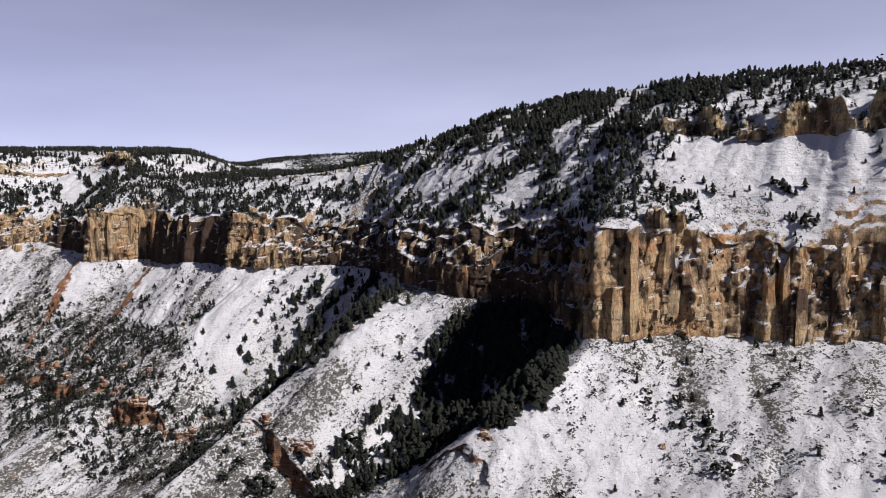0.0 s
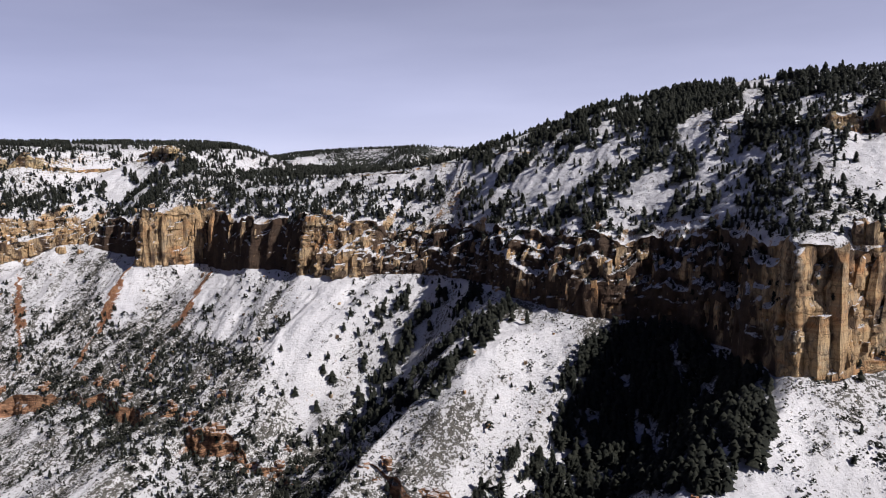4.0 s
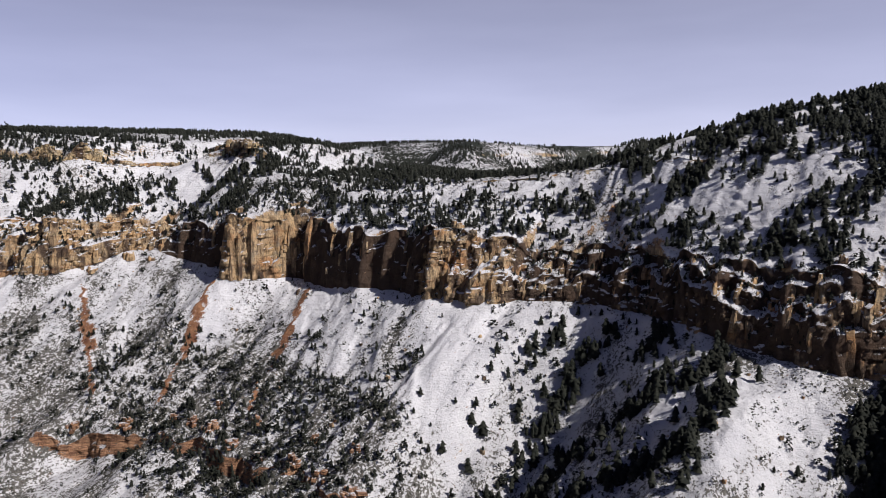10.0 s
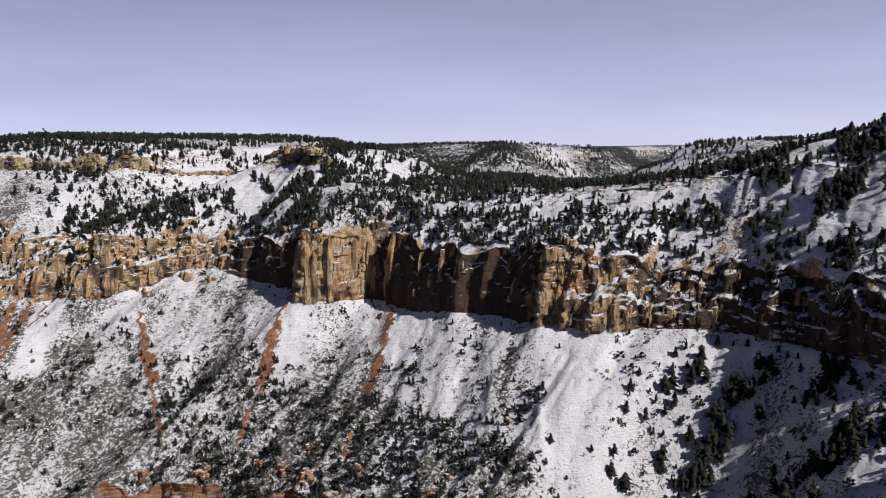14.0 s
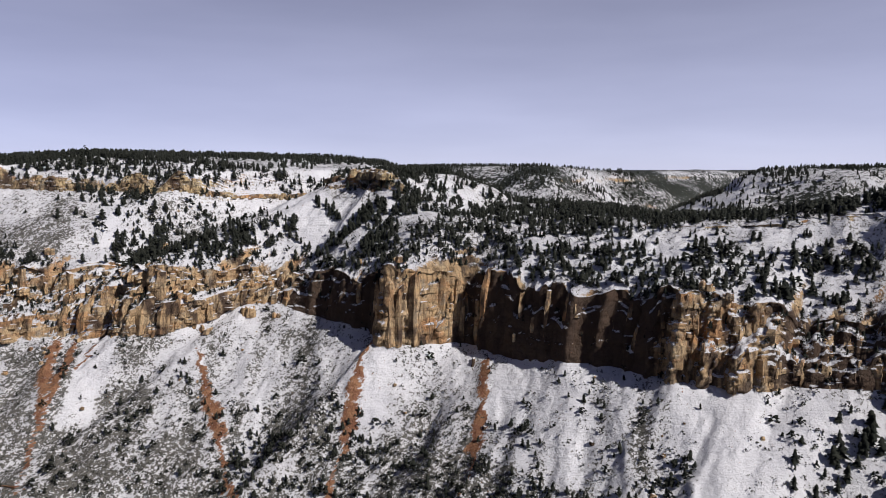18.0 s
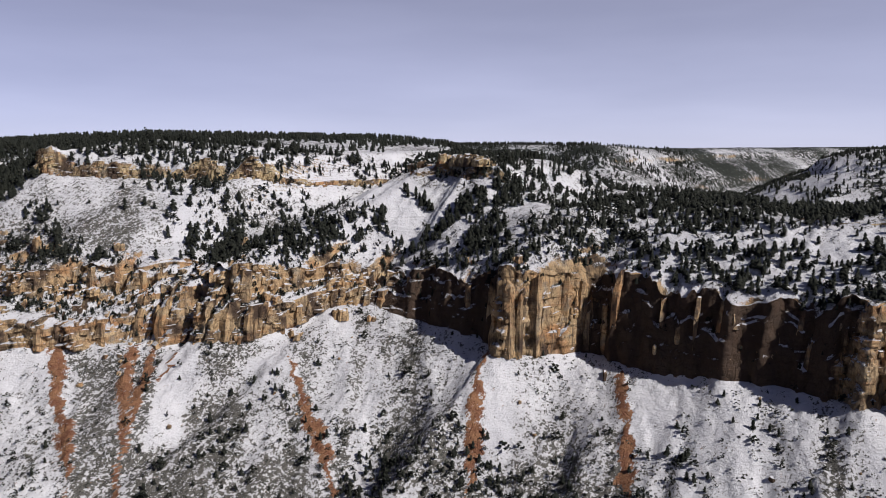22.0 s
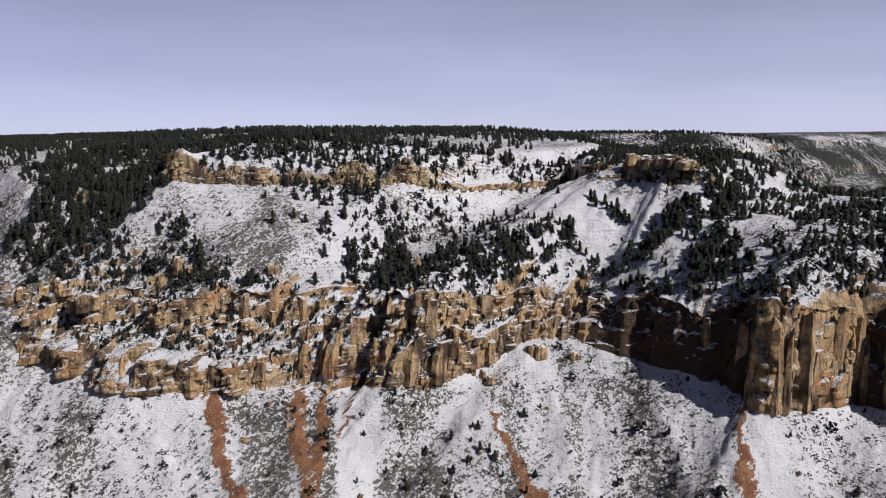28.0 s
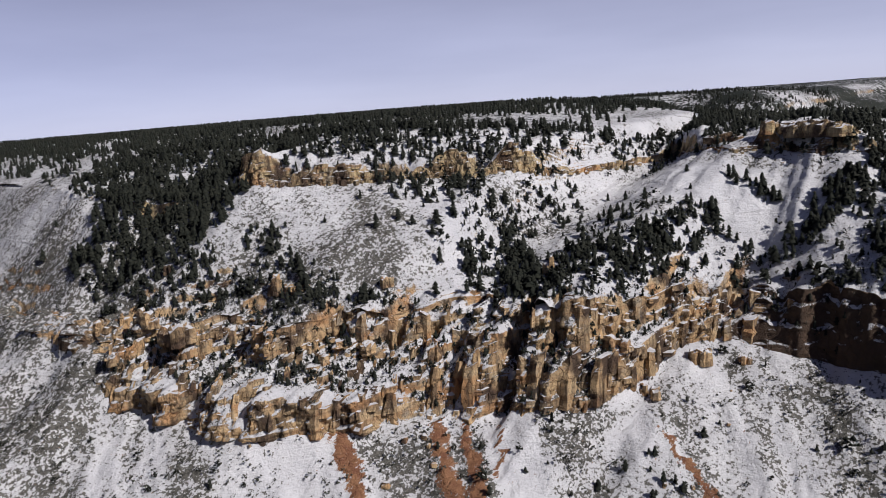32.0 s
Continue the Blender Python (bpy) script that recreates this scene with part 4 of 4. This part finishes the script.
# woods and clearings: a, d, half length in a, in d, lean, weight
BENCH_WOODS = ((275, 600, 34, 90, 0.25, 0.8), (300, 740, 50, 80, 0, 0.55), (200, 770, 120, 40, 0, 0.8), (390, 680, 70, 110, 0, 0.08), (440, 780, 90, 40, 0, 0.4), (360, 580, 50, 40, 0, 0.15),
               (600, 735, 70, 26, -0.3, 0.5), (640, 640, 60, 40, 0, 0.1), (900, 590, 200, 75, 0, 0.32), (1000, 640, 90, 40, 0, 0.3), (1085, 500, 50, 30, 0, 0.4), (1162, 548, 60, 34, -0.3, -0.45), (1062, 576, 18, 16, 0, -0.7), (1000, 540, 40, 22, 0, 0.35), (930, 557, 16, 14, 0, 0.6), (860, 586, 20, 10, 0, 0.6), (789, 588, 22, 12, 0, 0.6), (745, 622, 16, 12, 0, 0.6), (712, 652, 16, 14, 0, 0.5),
               (1275, 555, 55, 40, -0.3, -0.8), (1285, 395, 17, 30, 0.6, 1.0), (1225, 410, 40, 40, -0.5, 0.45), (1520, 275, 36, 60, -0.3, 0.8), (1620, 290, 80, 70, 0, 0.3),
               (1440, 420, 90, 40, -0.6, 0.6), (1085, 535, 20, 30, 0.2, 0.7), (1340, 300, 60, 40, -0.8, 0.35), (1430, 240, 40, 30, 0, 0.3), (850, 545, 200, 22, -0.1, 0.3), (540, 600, 80, 24, 0, 0.35),
               (180, 575, 60, 40, 0, 0.2), (1180, 470, 40, 24, -0.6, 0.3),
               (1195, 542, 70, 30, -0.5, -1.1), (800, 625, 60, 26, -0.45, -0.25), (480, 690, 120, 80, 0, 0.15), (745, 635, 55, 28, 0, -0.3), (150, 648, 70, 26, 0, -1.0), (215, 632, 25, 24, 0, -0.9),
               (510, 640, 34, 30, 0, -0.6), (470, 610, 26, 22, 0, -0.5), (1060, 560, 22, 24, 0, -0.5), (90, 600, 40, 40, 0, -0.5), (480, 700, 30, 30, 0, -0.4), (1645, 195, 85, 45, 0, -1.3))
SLOPE_WOODS = ((345, 480, 66, 86, 0, 0.6), (380, 380, 40, 60, 0, 0.6), (585, 430, 36, 60, 0.1, 0.3), (610, 560, 60, 26, -0.3, 0.08), (650, 520, 40, 60, 0, 0.1),
               (775, 440, 18, 66, -0.9, 0.75), (862, 455, 16, 55, 0.7, 0.55), (800, 500, 40, 24, 0, 0.15), (820, 360, 260, 80, 0, 0.9), (440, 322, 60, 36, 0, 0.6), (540, 330, 50, 40, 0, 0.6), (1010, 330, 90, 50, 0.5, 0.3), (1085, 345, 18, 40, 0.6, 0.4),
               (690, 410, 46, 40, 0, 0.2), (1180, 280, 80, 60, 0.5, 0.25), (300, 400, 40, 40, 0, 0.3), (160, 465, 10, 62, 0.62, 0.3), (205, 480, 14, 40, 0.3, 0.12), (545, 380, 40, 60, 0, 0.3),
               (470, 445, 34, 70, 0, -0.6), (555, 440, 40, 80, 0.2, 0.1), (610, 550, 90, 45, 0, 0.06), (600, 500, 60, 40, 0, 0.06), (1560, 130, 90, 60, 0, -0.5), (712, 500, 26, 50, 0.2, -0.4))


def bench_density(a, d):
    inside = (d > BASE_D(a) + TOP_RUN(a) + STEPS(a) + 3) & (d < CREST_D(a) + 40)
    bowl = blobs(a, d, ((1392, 330, 85, 36, -0.8, 1.0),)) * (d < BAND_D(a) - 4)
    rim = np.exp(-(d - BASE_D(a) - TOP_RUN(a) - STEPS(a)) / 26) * (a < 1185) * (a > 660) + 0.95 * np.exp(-((d - BASE_D(a) - TOP_RUN(a) - STEPS(a)) / 30) ** 2) * (a > 1195) * (a < 1500)
    crown = 0.6 * (d > BAND_D(a) + 6) * (a > 1225)
    return inside * (1 - 0.95 * smooth_fans(a, d)) * np.clip(0.27 + 0.6 * fbm(a / 30, d / 30, seed=61) + blobs(a, d, BENCH_WOODS) - 1.2 * bowl + 0.62 * rim + crown - 0.28 * (a > 285) * (a < 660), 0.012, 1)


def slope_density(a, d):
    inside = (d < BASE_D(a) - 3) & (d > SHELF_D(a) - 110)
    thin = np.clip(0.05 + 0.18 * fbm(a / 40, d / 50, seed=62) + blobs(a, d, SLOPE_WOODS) * (0.75 + 0.5 * fbm(a / 17, d / 17, seed=66)), 0.012, 1)
    return inside * thin * (1 - 0.95 * smooth_fans(a, d)) * (1 - 0.9 * red_soil(a, d))


def plateau_density(a, d):
    lit = far_height(a, d)
    flat = smooth(352, 372, lit)
    return (d > CREST_D(a) + 15) * np.clip(0.24 + 0.55 * flat + 0.25 * (d < 1150) * (a < 1250) - 0.35 * smooth(1230, 1330, a) * (1 - smooth(120, 330, d - CREST_D(a))) + 0.7 * fbm(a / 80, d / 80, seed=63), 0.02, 1)


def brush_density(a, d):
    inside = (d < BASE_D(a) - 1) & (d > SHELF_D(a) - 110)
    return inside * np.clip(0.35 + 0.6 * fbm(a / 25, d / 32, seed=64), 0.04, 1) * (1 - 0.97 * smooth_fans(a, d)) * (1 - 0.9 * red_soil(a, d))


def ledge_brush(a, d):
    rim = BASE_D(a) + TOP_RUN(a) + STEPS(a)
    return (d > rim - 2) * (d < BAND_D(a)) * np.clip(0.3 + (0.45 + 0.35 * (a > 1195)) * np.exp(-(d - rim) / 30) + 0.7 * fbm(a / 20, d / 20, seed=65) + 0.5 * blobs(a, d, BENCH_WOODS), 0.04, 1)


FAR_FIRS = [conifer(s, 1.0, r, 4, 6, 0.05) for s, r in ((21, 0.26), (22, 0.3), (23, 0.22))]
spots, rng = scatter(66000, -150, 1680, 150, 900, bench_density, 1)
wood("bench_woods", spots, rng.uniform(2.4, 9.0, len(spots)) * np.where(rng.uniform(0, 1, len(spots)) < 0.15, 1.4, 1.0), FIRS + FIRS + BUSHES[:2], NEEDLES, "dark green firs and pines on the snowy bench", "trees", 2)
spots, rng = scatter(44000, -150, 1680, 20, 620, slope_density, 3)
tall = np.where(blobs(*plan(spots), SLOPE_WOODS[:4]) > 0.4, rng.uniform(5, 14, len(spots)), rng.uniform(2.0, 7.5, len(spots)))
near = np.argsort(-tall + rng.uniform(0, 9, len(spots)))[:300]
rest = np.setdiff1d(np.arange(len(spots)), near)
wood("slope_trees", spots[rest], tall[rest], FIRS + BUSHES, NEEDLES, "scattered dark firs and pinyons on the talus", "trees", 4)


def solid(name, v, f, mat):
    me = bpy.data.meshes.new(name)
    me.from_pydata([tuple(p) for p in v], [], [tuple(int(i) for i in q) for q in f])
    me.materials.append(mat)
    return me


def trunk_mesh():
    bm = bmesh.new()
    bmesh.ops.create_cone(bm, cap_ends=True, segments=6, radius1=0.022, radius2=0.006, depth=0.9, matrix=Matrix.Translation((0, 0, 0.42)))
    me = bpy.data.meshes.new("trunk")
    bm.to_mesh(me)
    bm.free()
    me.materials.append(BARK)
    return me


TRUNK = trunk_mesh()
CROWNS = [solid("crown", *conifer(40 + k, 1.0, (0.2, 0.24, 0.18, 0.27)[k], 11, 10), NEEDLES) for k in range(4)]
for k, i in enumerate(near):
    x, y, z = spots[i]
    h = float(tall[i])
    root = new("fir_tree")
    root.matrix_world = Matrix.Translation((x, y, z - 0.03 * h)) @ Matrix.Rotation(rng.uniform(0, 6.28), 4, "Z") @ Matrix.Diagonal((h, h, h, 1))
    tagged(root, "tall dark green fir rooted in the snowy talus" if h > 9 else "small dark green fir on the brushy talus", "tree", group="firs on the talus")
    for name, me in (("trunk", TRUNK), ("crown", CROWNS[k % 4])):
        ob = new(name, me)
        ob.parent = root
spots, rng = scatter(44000, -200, 2800, 330, 2200, plateau_density, 5)
wood("plateau_woods", spots, rng.uniform(6, 11, len(spots)), FAR_FIRS, NEEDLES, "dark pine forest on the plateau", "forest", 6)
spots, rng = scatter(12000, 480, 1330, 690, 1130, lambda a, d: (d > CREST_D(a) + 8) * np.clip(0.35 + 0.95 * fbm(a / 60, d / 60, seed=69), 0.03, 1), 25)
wood("valley_woods", spots, rng.uniform(5, 11, len(spots)), FAR_FIRS, NEEDLES, "dense dark fir forest in the side valley behind the mesa", "forest", 26)
spots, rng = scatter(14000, 1500, 2500, 160, 800, lambda a, d: (d > BAND_D(a) - 25 + 40 * smooth(1550, 1590, a)) * np.clip(0.36 + 0.7 * fbm(a / 45, d / 45, seed=68), 0.04, 1) * (1 - 0.9 * blobs(a, d, ((1552, 300, 22, 16, 0, 1.0), (1640, 330, 30, 14, 0, 0.8)))), 15)
wood("headland_woods", spots, rng.uniform(4.5, 10.5, len(spots)), FAR_FIRS, NEEDLES, "dense dark fir forest on the slope beside the headland", "forest", 16)
spots, rng = scatter(5200, 215, 420, 350, 560, lambda a, d: (d < BASE_D(a) - 4) * np.clip((0.7 + 1.0 * fbm(a / 13, d / 13, seed=80, octaves=2)) * blobs(a, d, SLOPE_WOODS[:1] + ((284, 445, 28, 56, -0.3, 0.8), (262, 408, 26, 44, 0, 0.9), (322, 520, 34, 34, 0, 0.6))), 0, 1), 17)
wood("ravine_woods", spots, rng.uniform(6, 15, len(spots)), FIRS, NEEDLES, "black-green fir forest in the shaded ravine", "forest", 18)
TREE_ROWS = ((636, 470, 620, 557, 9), (620, 557, 600, 574, 8), (604, 480, 560, 496, 8), (565, 494, 521, 501, 9), (521, 499, 492, 538, 8), (560, 425, 512, 436, 10), (515, 430, 480, 428, 9), (480, 426, 476, 482, 8),
             (562, 545, 552, 566, 9), (664, 540, 650, 572, 8), (610, 430, 588, 492, 10), (640, 430, 634, 480, 8), (545, 512, 530, 530, 6))


def rows_of_firs(a, d):
    """Firs stand in rows along the small runnels of the shaded gully."""
    out = np.zeros(np.shape(a))
    for a0, d0, a1, d1, half in TREE_ROWS:
        u, off = along(a, d, a0, d0, a1, d1)
        out = np.maximum(out, (1 - smooth(0.35, 1.2, np.abs(off) / half)) * smooth(-0.1, 0.0, u) * (1 - smooth(1.0, 1.1, u)))
    return (d < BASE_D(a) - 4) * np.clip(0.025 + out * (0.55 + 0.9 * fbm(a / 9, d / 9, seed=79, octaves=2)), 0, 1)


spots, rng = scatter(5200, 465, 690, 400, 600, rows_of_firs, 19)
wood("gully_woods", spots, rng.uniform(5, 14, len(spots)), FIRS, NEEDLES, "rows of dark firs along the shaded gully", "forest", 20)
spots, rng = scatter(9000, 640, 1260, 1130, 1750, lambda a, d: (far_height(a, d) < 350) * np.clip(0.22 + 0.8 * fbm(a / 50, d / 50, seed=82), 0.02, 1), 37)
wood("canyon_head_woods", spots, rng.uniform(5, 10, len(spots)), FAR_FIRS, NEEDLES, "dark firs scattered over the head of the side canyon", "forest", 38)
spots, rng = scatter(9000, 1330, 1950, 880, 1420, lambda a, d: np.clip(0.45 + 0.8 * fbm(a / 60, d / 60, seed=70), 0.03, 1), 27)
wood("far_slope_woods", spots, rng.uniform(5, 11, len(spots)), FAR_FIRS, NEEDLES, "dark firs on the far side of the snowy valley", "forest", 28)
HILL_CLUMPS = ((577, 742, 22, 16, -0.4, 0.9), (578, 680, 15, 22, -0.4, 0.9), (518, 690, 10, 22, 0, 0.8), (474, 700, 18, 15, 0, 0.8), (422, 740, 18, 50, 0.1, 1.0), (448, 648, 20, 14, -0.6, 0.9), (478, 618, 12, 16, 0, 0.9),
               (519, 626, 14, 9, 0, 0.8), (638, 697, 18, 12, 0, 0.7), (690, 662, 22, 16, 0, 0.6), (440, 600, 10, 14, 0, 0.7), (380, 645, 16, 36, 0.2, 0.5), (450, 822, 50, 20, 0, 0.9), (540, 775, 34, 12, 0, 0.8),
               (345, 612, 16, 14, 0, 0.3), (320, 690, 16, 30, 0, 0.6), (400, 790, 40, 24, 0, 0.9), (610, 640, 16, 14, 0, 0.5), (560, 620, 14, 12, 0, 0.5))
spots, rng = scatter(14000, 270, 720, 570, 850, lambda a, d: (d > BASE_D(a) + TOP_RUN(a) + STEPS(a) + 4) * (d < CREST_D(a) + 30) * np.clip(0.04 + 0.35 * fbm(a / 30, d / 30, seed=78) + 0.6 * blobs(a, d, HILL_CLUMPS), 0, 1) * (1 - blobs(a, d, ((505, 650, 40, 40, 0, 0.9), (480, 700, 30, 30, 0, 0.8)))), 35)
wood("hill_firs", spots, rng.uniform(5, 12.5, len(spots)), FIRS, NEEDLES, "clumps of tall dark firs on the snowy hill", "forest", 36)
THICKETS = ((1110, 570, 16, 26, -0.5, 1.0), (1128, 545, 13, 22, -0.6, 1.0), (1142, 524, 11, 16, -0.6, 0.9), (1100, 600, 14, 20, 0, 0.8), (1180, 551, 24, 7, -0.2, 0.7), (1194, 514, 14, 9, 0, 0.6), (1208, 490, 12, 10, 0, 0.6), (1088, 525, 14, 26, 0.2, 0.6), (1217, 454, 14, 20, 0, 0.8), (1320, 424, 9, 22, 0.6, 0.8), (1285, 395, 14, 30, 0.6, 0.9), (1520, 265, 45, 55, -0.3, 1.0), (1568, 240, 30, 40, 0, 0.9), (1240, 425, 24, 14, -0.5, 0.5))
spots, rng = scatter(18000, 1060, 1600, 180, 650, lambda a, d: (d > BASE_D(a) + TOP_RUN(a) + STEPS(a) + 4) * np.clip(blobs(a, d, THICKETS) * (0.8 + 0.6 * fbm(a / 14, d / 14, seed=75)), 0, 1), 29)
wood("gully_firs", spots, rng.uniform(5, 12, len(spots)), FIRS, NEEDLES, "tall dark firs crowded in the gullies of the bench", "forest", 30)
TUFTS = [bush(s, 1.0, r, 3) for s, r in ((31, 0.7), (32, 0.6), (33, 0.8))]
spots, rng = scatter(62000, -100, 1650, 60, 610, brush_density, 7)
wood("slope_brush", spots, 0.9 + 3.0 * rng.uniform(0, 1, len(spots)) ** 1.7, TUFTS, BRUSHWOOD, "grey-green low brush poking through snow", "shrubs", 8)
spots, rng = scatter(46000, -100, 1650, 150, 760, ledge_brush, 9)
wood("ledge_brush", spots, rng.uniform(0.8, 2.6, len(spots)), TUFTS, BRUSHWOOD, "dark shrubs on snowy rock ledges", "shrubs", 10)

spots, rng = scatter(30000, -100, 1640, 60, 610, lambda a, d: brush_density(a, d) * np.clip(0.4 + 0.9 * fbm(a / 9, d / 9, seed=76, octaves=2), 0, 1), 31)
wood("slope_shrubs", spots, 0.9 + 2.2 * rng.uniform(0, 1, len(spots)) ** 1.5, BUSHES, NEEDLES, "small dark juniper shrubs dotted over snowy talus", "shrubs", 32)
spots, rng = scatter(30000, -100, 1640, 150, 860, lambda a, d: bench_density(a, d) * np.clip(0.5 + 0.9 * fbm(a / 9, d / 9, seed=77, octaves=2), 0, 1), 33)
wood("bench_shrubs", spots, 0.9 + 2.0 * rng.uniform(0, 1, len(spots)) ** 1.5, BUSHES, NEEDLES, "small dark shrubs dotted over the snowy bench", "shrubs", 34)


def face_density(a, d):
    """Small trees and shrubs on the ledges of the cliff itself."""
    u = (d - BASE_D(a)) / (TOP_RUN(a) + STEPS(a))
    return (u > 0.15) * (u < 1.1) * np.clip(0.25 + 0.5 * LEDGE(a) + 0.035 * STEPS(a) + 0.58 * (a > 1195) + 0.15 * (a > 290) * (a < 720) + 0.6 * fbm(a / 16, d / 16, seed=67), 0, 1)


spots, rng = scatter(60000, 80, 1480, 150, 660, face_density, 11)
wood("cliff_shrubs", spots, 1.0 + 5.0 * rng.uniform(0, 1, len(spots)) ** 2.0, BUSHES[:1] + FIRS[:3], NEEDLES, "dark pinyons and shrubs rooted on cliff ledges", "shrubs", 12)
spots, rng = scatter(50000, 80, 1480, 150, 660, lambda a, d: face_density(a, d) * (0.4 + 0.6 * (a > 1130)), 13)
wood("cliff_brush", spots, 0.7 + 1.8 * rng.uniform(0, 1, len(spots)), TUFTS, BRUSHWOOD, "grey dry brush on snowy cliff ledges", "shrubs", 14)

# ---- outcrops, red ledges and boulders ----
SLABS = [stone_mesh("block", 200 + k, 6 + k % 3, 4, 0.28, 0.13, lean=0.15) for k in range(8)]
RED_SLABS = [stone_mesh("block", 220 + k, 4 + k % 2, 4, 0.08, 0.09, 0.8, lean=0.1, dusted=1.9) for k in range(8)]
BOULDERS = [stone_mesh("boulder", 300 + k, 7, 3, 0.35, 0.16) for k in range(6)]


def outcrop(a, d, wide, deep, high, label, category="rock outcrop", blocks=SLABS, fine=1.0, level=0.0):
    """A standing rock of stacked slabs."""
    z = float(ground_at(np.array([a]), np.array([d]))[0]) - 2.0
    x, y = place(a, d)
    root = new("rock_outcrop")
    root.matrix_world = Matrix.Translation((x, y, z))
    tagged(root, label, category, group="rock outcrops")
    for k in range(max(4, int(wide * fine / 2.6))):
        u, v = rng.uniform(-0.5, 0.5), rng.uniform(-0.4, 0.4)
        h = high * (1 - (0.75 * abs(u) + 0.5 * max(0, -v)) * (1 - level)) * rng.uniform(0.65, 1.05)
        s = rng.uniform(0.34, 0.6) / fine ** 0.6
        ob = new("block", blocks[rng.randrange(8)])
        ob.parent = root
        tier = (k % 3) * (level > 0)
        if level:
            u, v, h = u * (1 - 0.18 * tier), v * 0.7 - 0.16 * tier, high * rng.uniform(0.3, 0.46)
        ob.matrix_basis = (Matrix.Rotation(TURN, 4, "Z") @ Matrix.Translation((u * wide, v * deep, tier * 0.29 * high * rng.uniform(0.85, 1.1))) @ Matrix.Rotation(rng.uniform(-0.4, 0.4), 4, "Z")
                           @ Matrix.Diagonal((wide * s, deep * s * 1.5, max(h, 2.5), 1)))
    return root


rng = random.Random(9)


OCHRE = "blocky ochre sandstone outcrop capped with snow"
for a, d, wide, deep, high in ((214, 525, 18, 12, 20), (202, 542, 15, 11, 18), (182, 664, 22, 12, 16), (155, 668, 14, 10, 12), (431, 587, 8, 7, 11), (390, 584, 9, 8, 12), (375, 572, 7, 7, 8),
                               (1403, 273, 15, 10, 16), (1388, 280, 9, 8, 9), (1346, 318, 9, 8, 11), (1267, 401, 11, 9, 14), (1483, 234, 7, 6, 11), (1463, 201, 17, 12, 14), (1499, 187, 11, 9, 13),
                               (1428, 209, 24, 14, 17), (1356, 266, 11, 9, 10), (1338, 288, 13, 9, 10), (1212, 386, 20, 11, 12), (1240, 375, 15, 10, 11), (1195, 398, 12, 9, 9), (1176, 436, 14, 10, 14),
                               (1155, 452, 8, 7, 8), (1137, 592, 14, 12, 10), (1078, 500, 8, 7, 8), (770, 566, 14, 9, 9), (752, 572, 12, 9, 8), (918, 528, 6, 6, 8), (955, 514, 7, 7, 9), (1020, 490, 9, 8, 9)):
    outcrop(a, d, wide, deep, high, OCHRE)
outcrop(1152, 598, 46, 24, 14, "grey-yellow rock knob capped with snow", "butte", fine=3.2)
outcrop(1182, 598, 24, 14, 14, "grey-yellow rock shoulder beside the knob", "butte")
outcrop(1224, 602, 26, 12, 10, "low ochre ledge above the snow bowl", "butte")
RED = "banded red-orange rock ledge on the brushy lower slope"
for a, d, wide, deep, high in ((712, 362, 30, 14, 8), (748, 360, 16, 10, 9), (776, 358, 14, 10, 9), (668, 362, 14, 10, 8), (436, 346, 34, 13, 7), (476, 346, 16, 10, 8), (394, 342, 12, 9, 8),
                               (816, 352, 18, 11, 7), (852, 350, 20, 12, 7), (886, 352, 18, 11, 8), (912, 350, 14, 10, 8), (936, 346, 14, 10, 8), (640, 376, 22, 12, 8), (616, 382, 14, 10, 8),
                               (980, 318, 20, 12, 8), (1022, 290, 16, 11, 9), (259, 356, 14, 8, 6), (655, 400, 9, 7, 6), (780, 382, 10, 8, 7), (735, 388, 10, 8, 7), (850, 376, 12, 8, 7), (905, 376, 10, 8, 7)):
    outcrop(a, d, wide, deep, high, RED, blocks=RED_SLABS, fine=2.2, level=0.5)
for k in range(60):
    a = rng.uniform(120, 1400)
    d = float(BASE_D(a)) - rng.uniform(8, 140)
    x, y = place(a, d)
    s = rng.uniform(1.4, 4.2)
    ob = new("boulder", BOULDERS[k % 6])
    ob.matrix_world = Matrix.Translation((x, y, float(ground_at(np.array([a]), np.array([d]))[0]) - 0.3 * s)) @ Euler((rng.uniform(-.3, .3), rng.uniform(-.3, .3), rng.uniform(0, 6.28))).to_matrix().to_4x4() @ Matrix.Diagonal((s * 1.4, s, s, 1))
    tagged(ob, "fallen sandstone boulder half buried in snowy talus", "boulder", group="boulders on the talus")
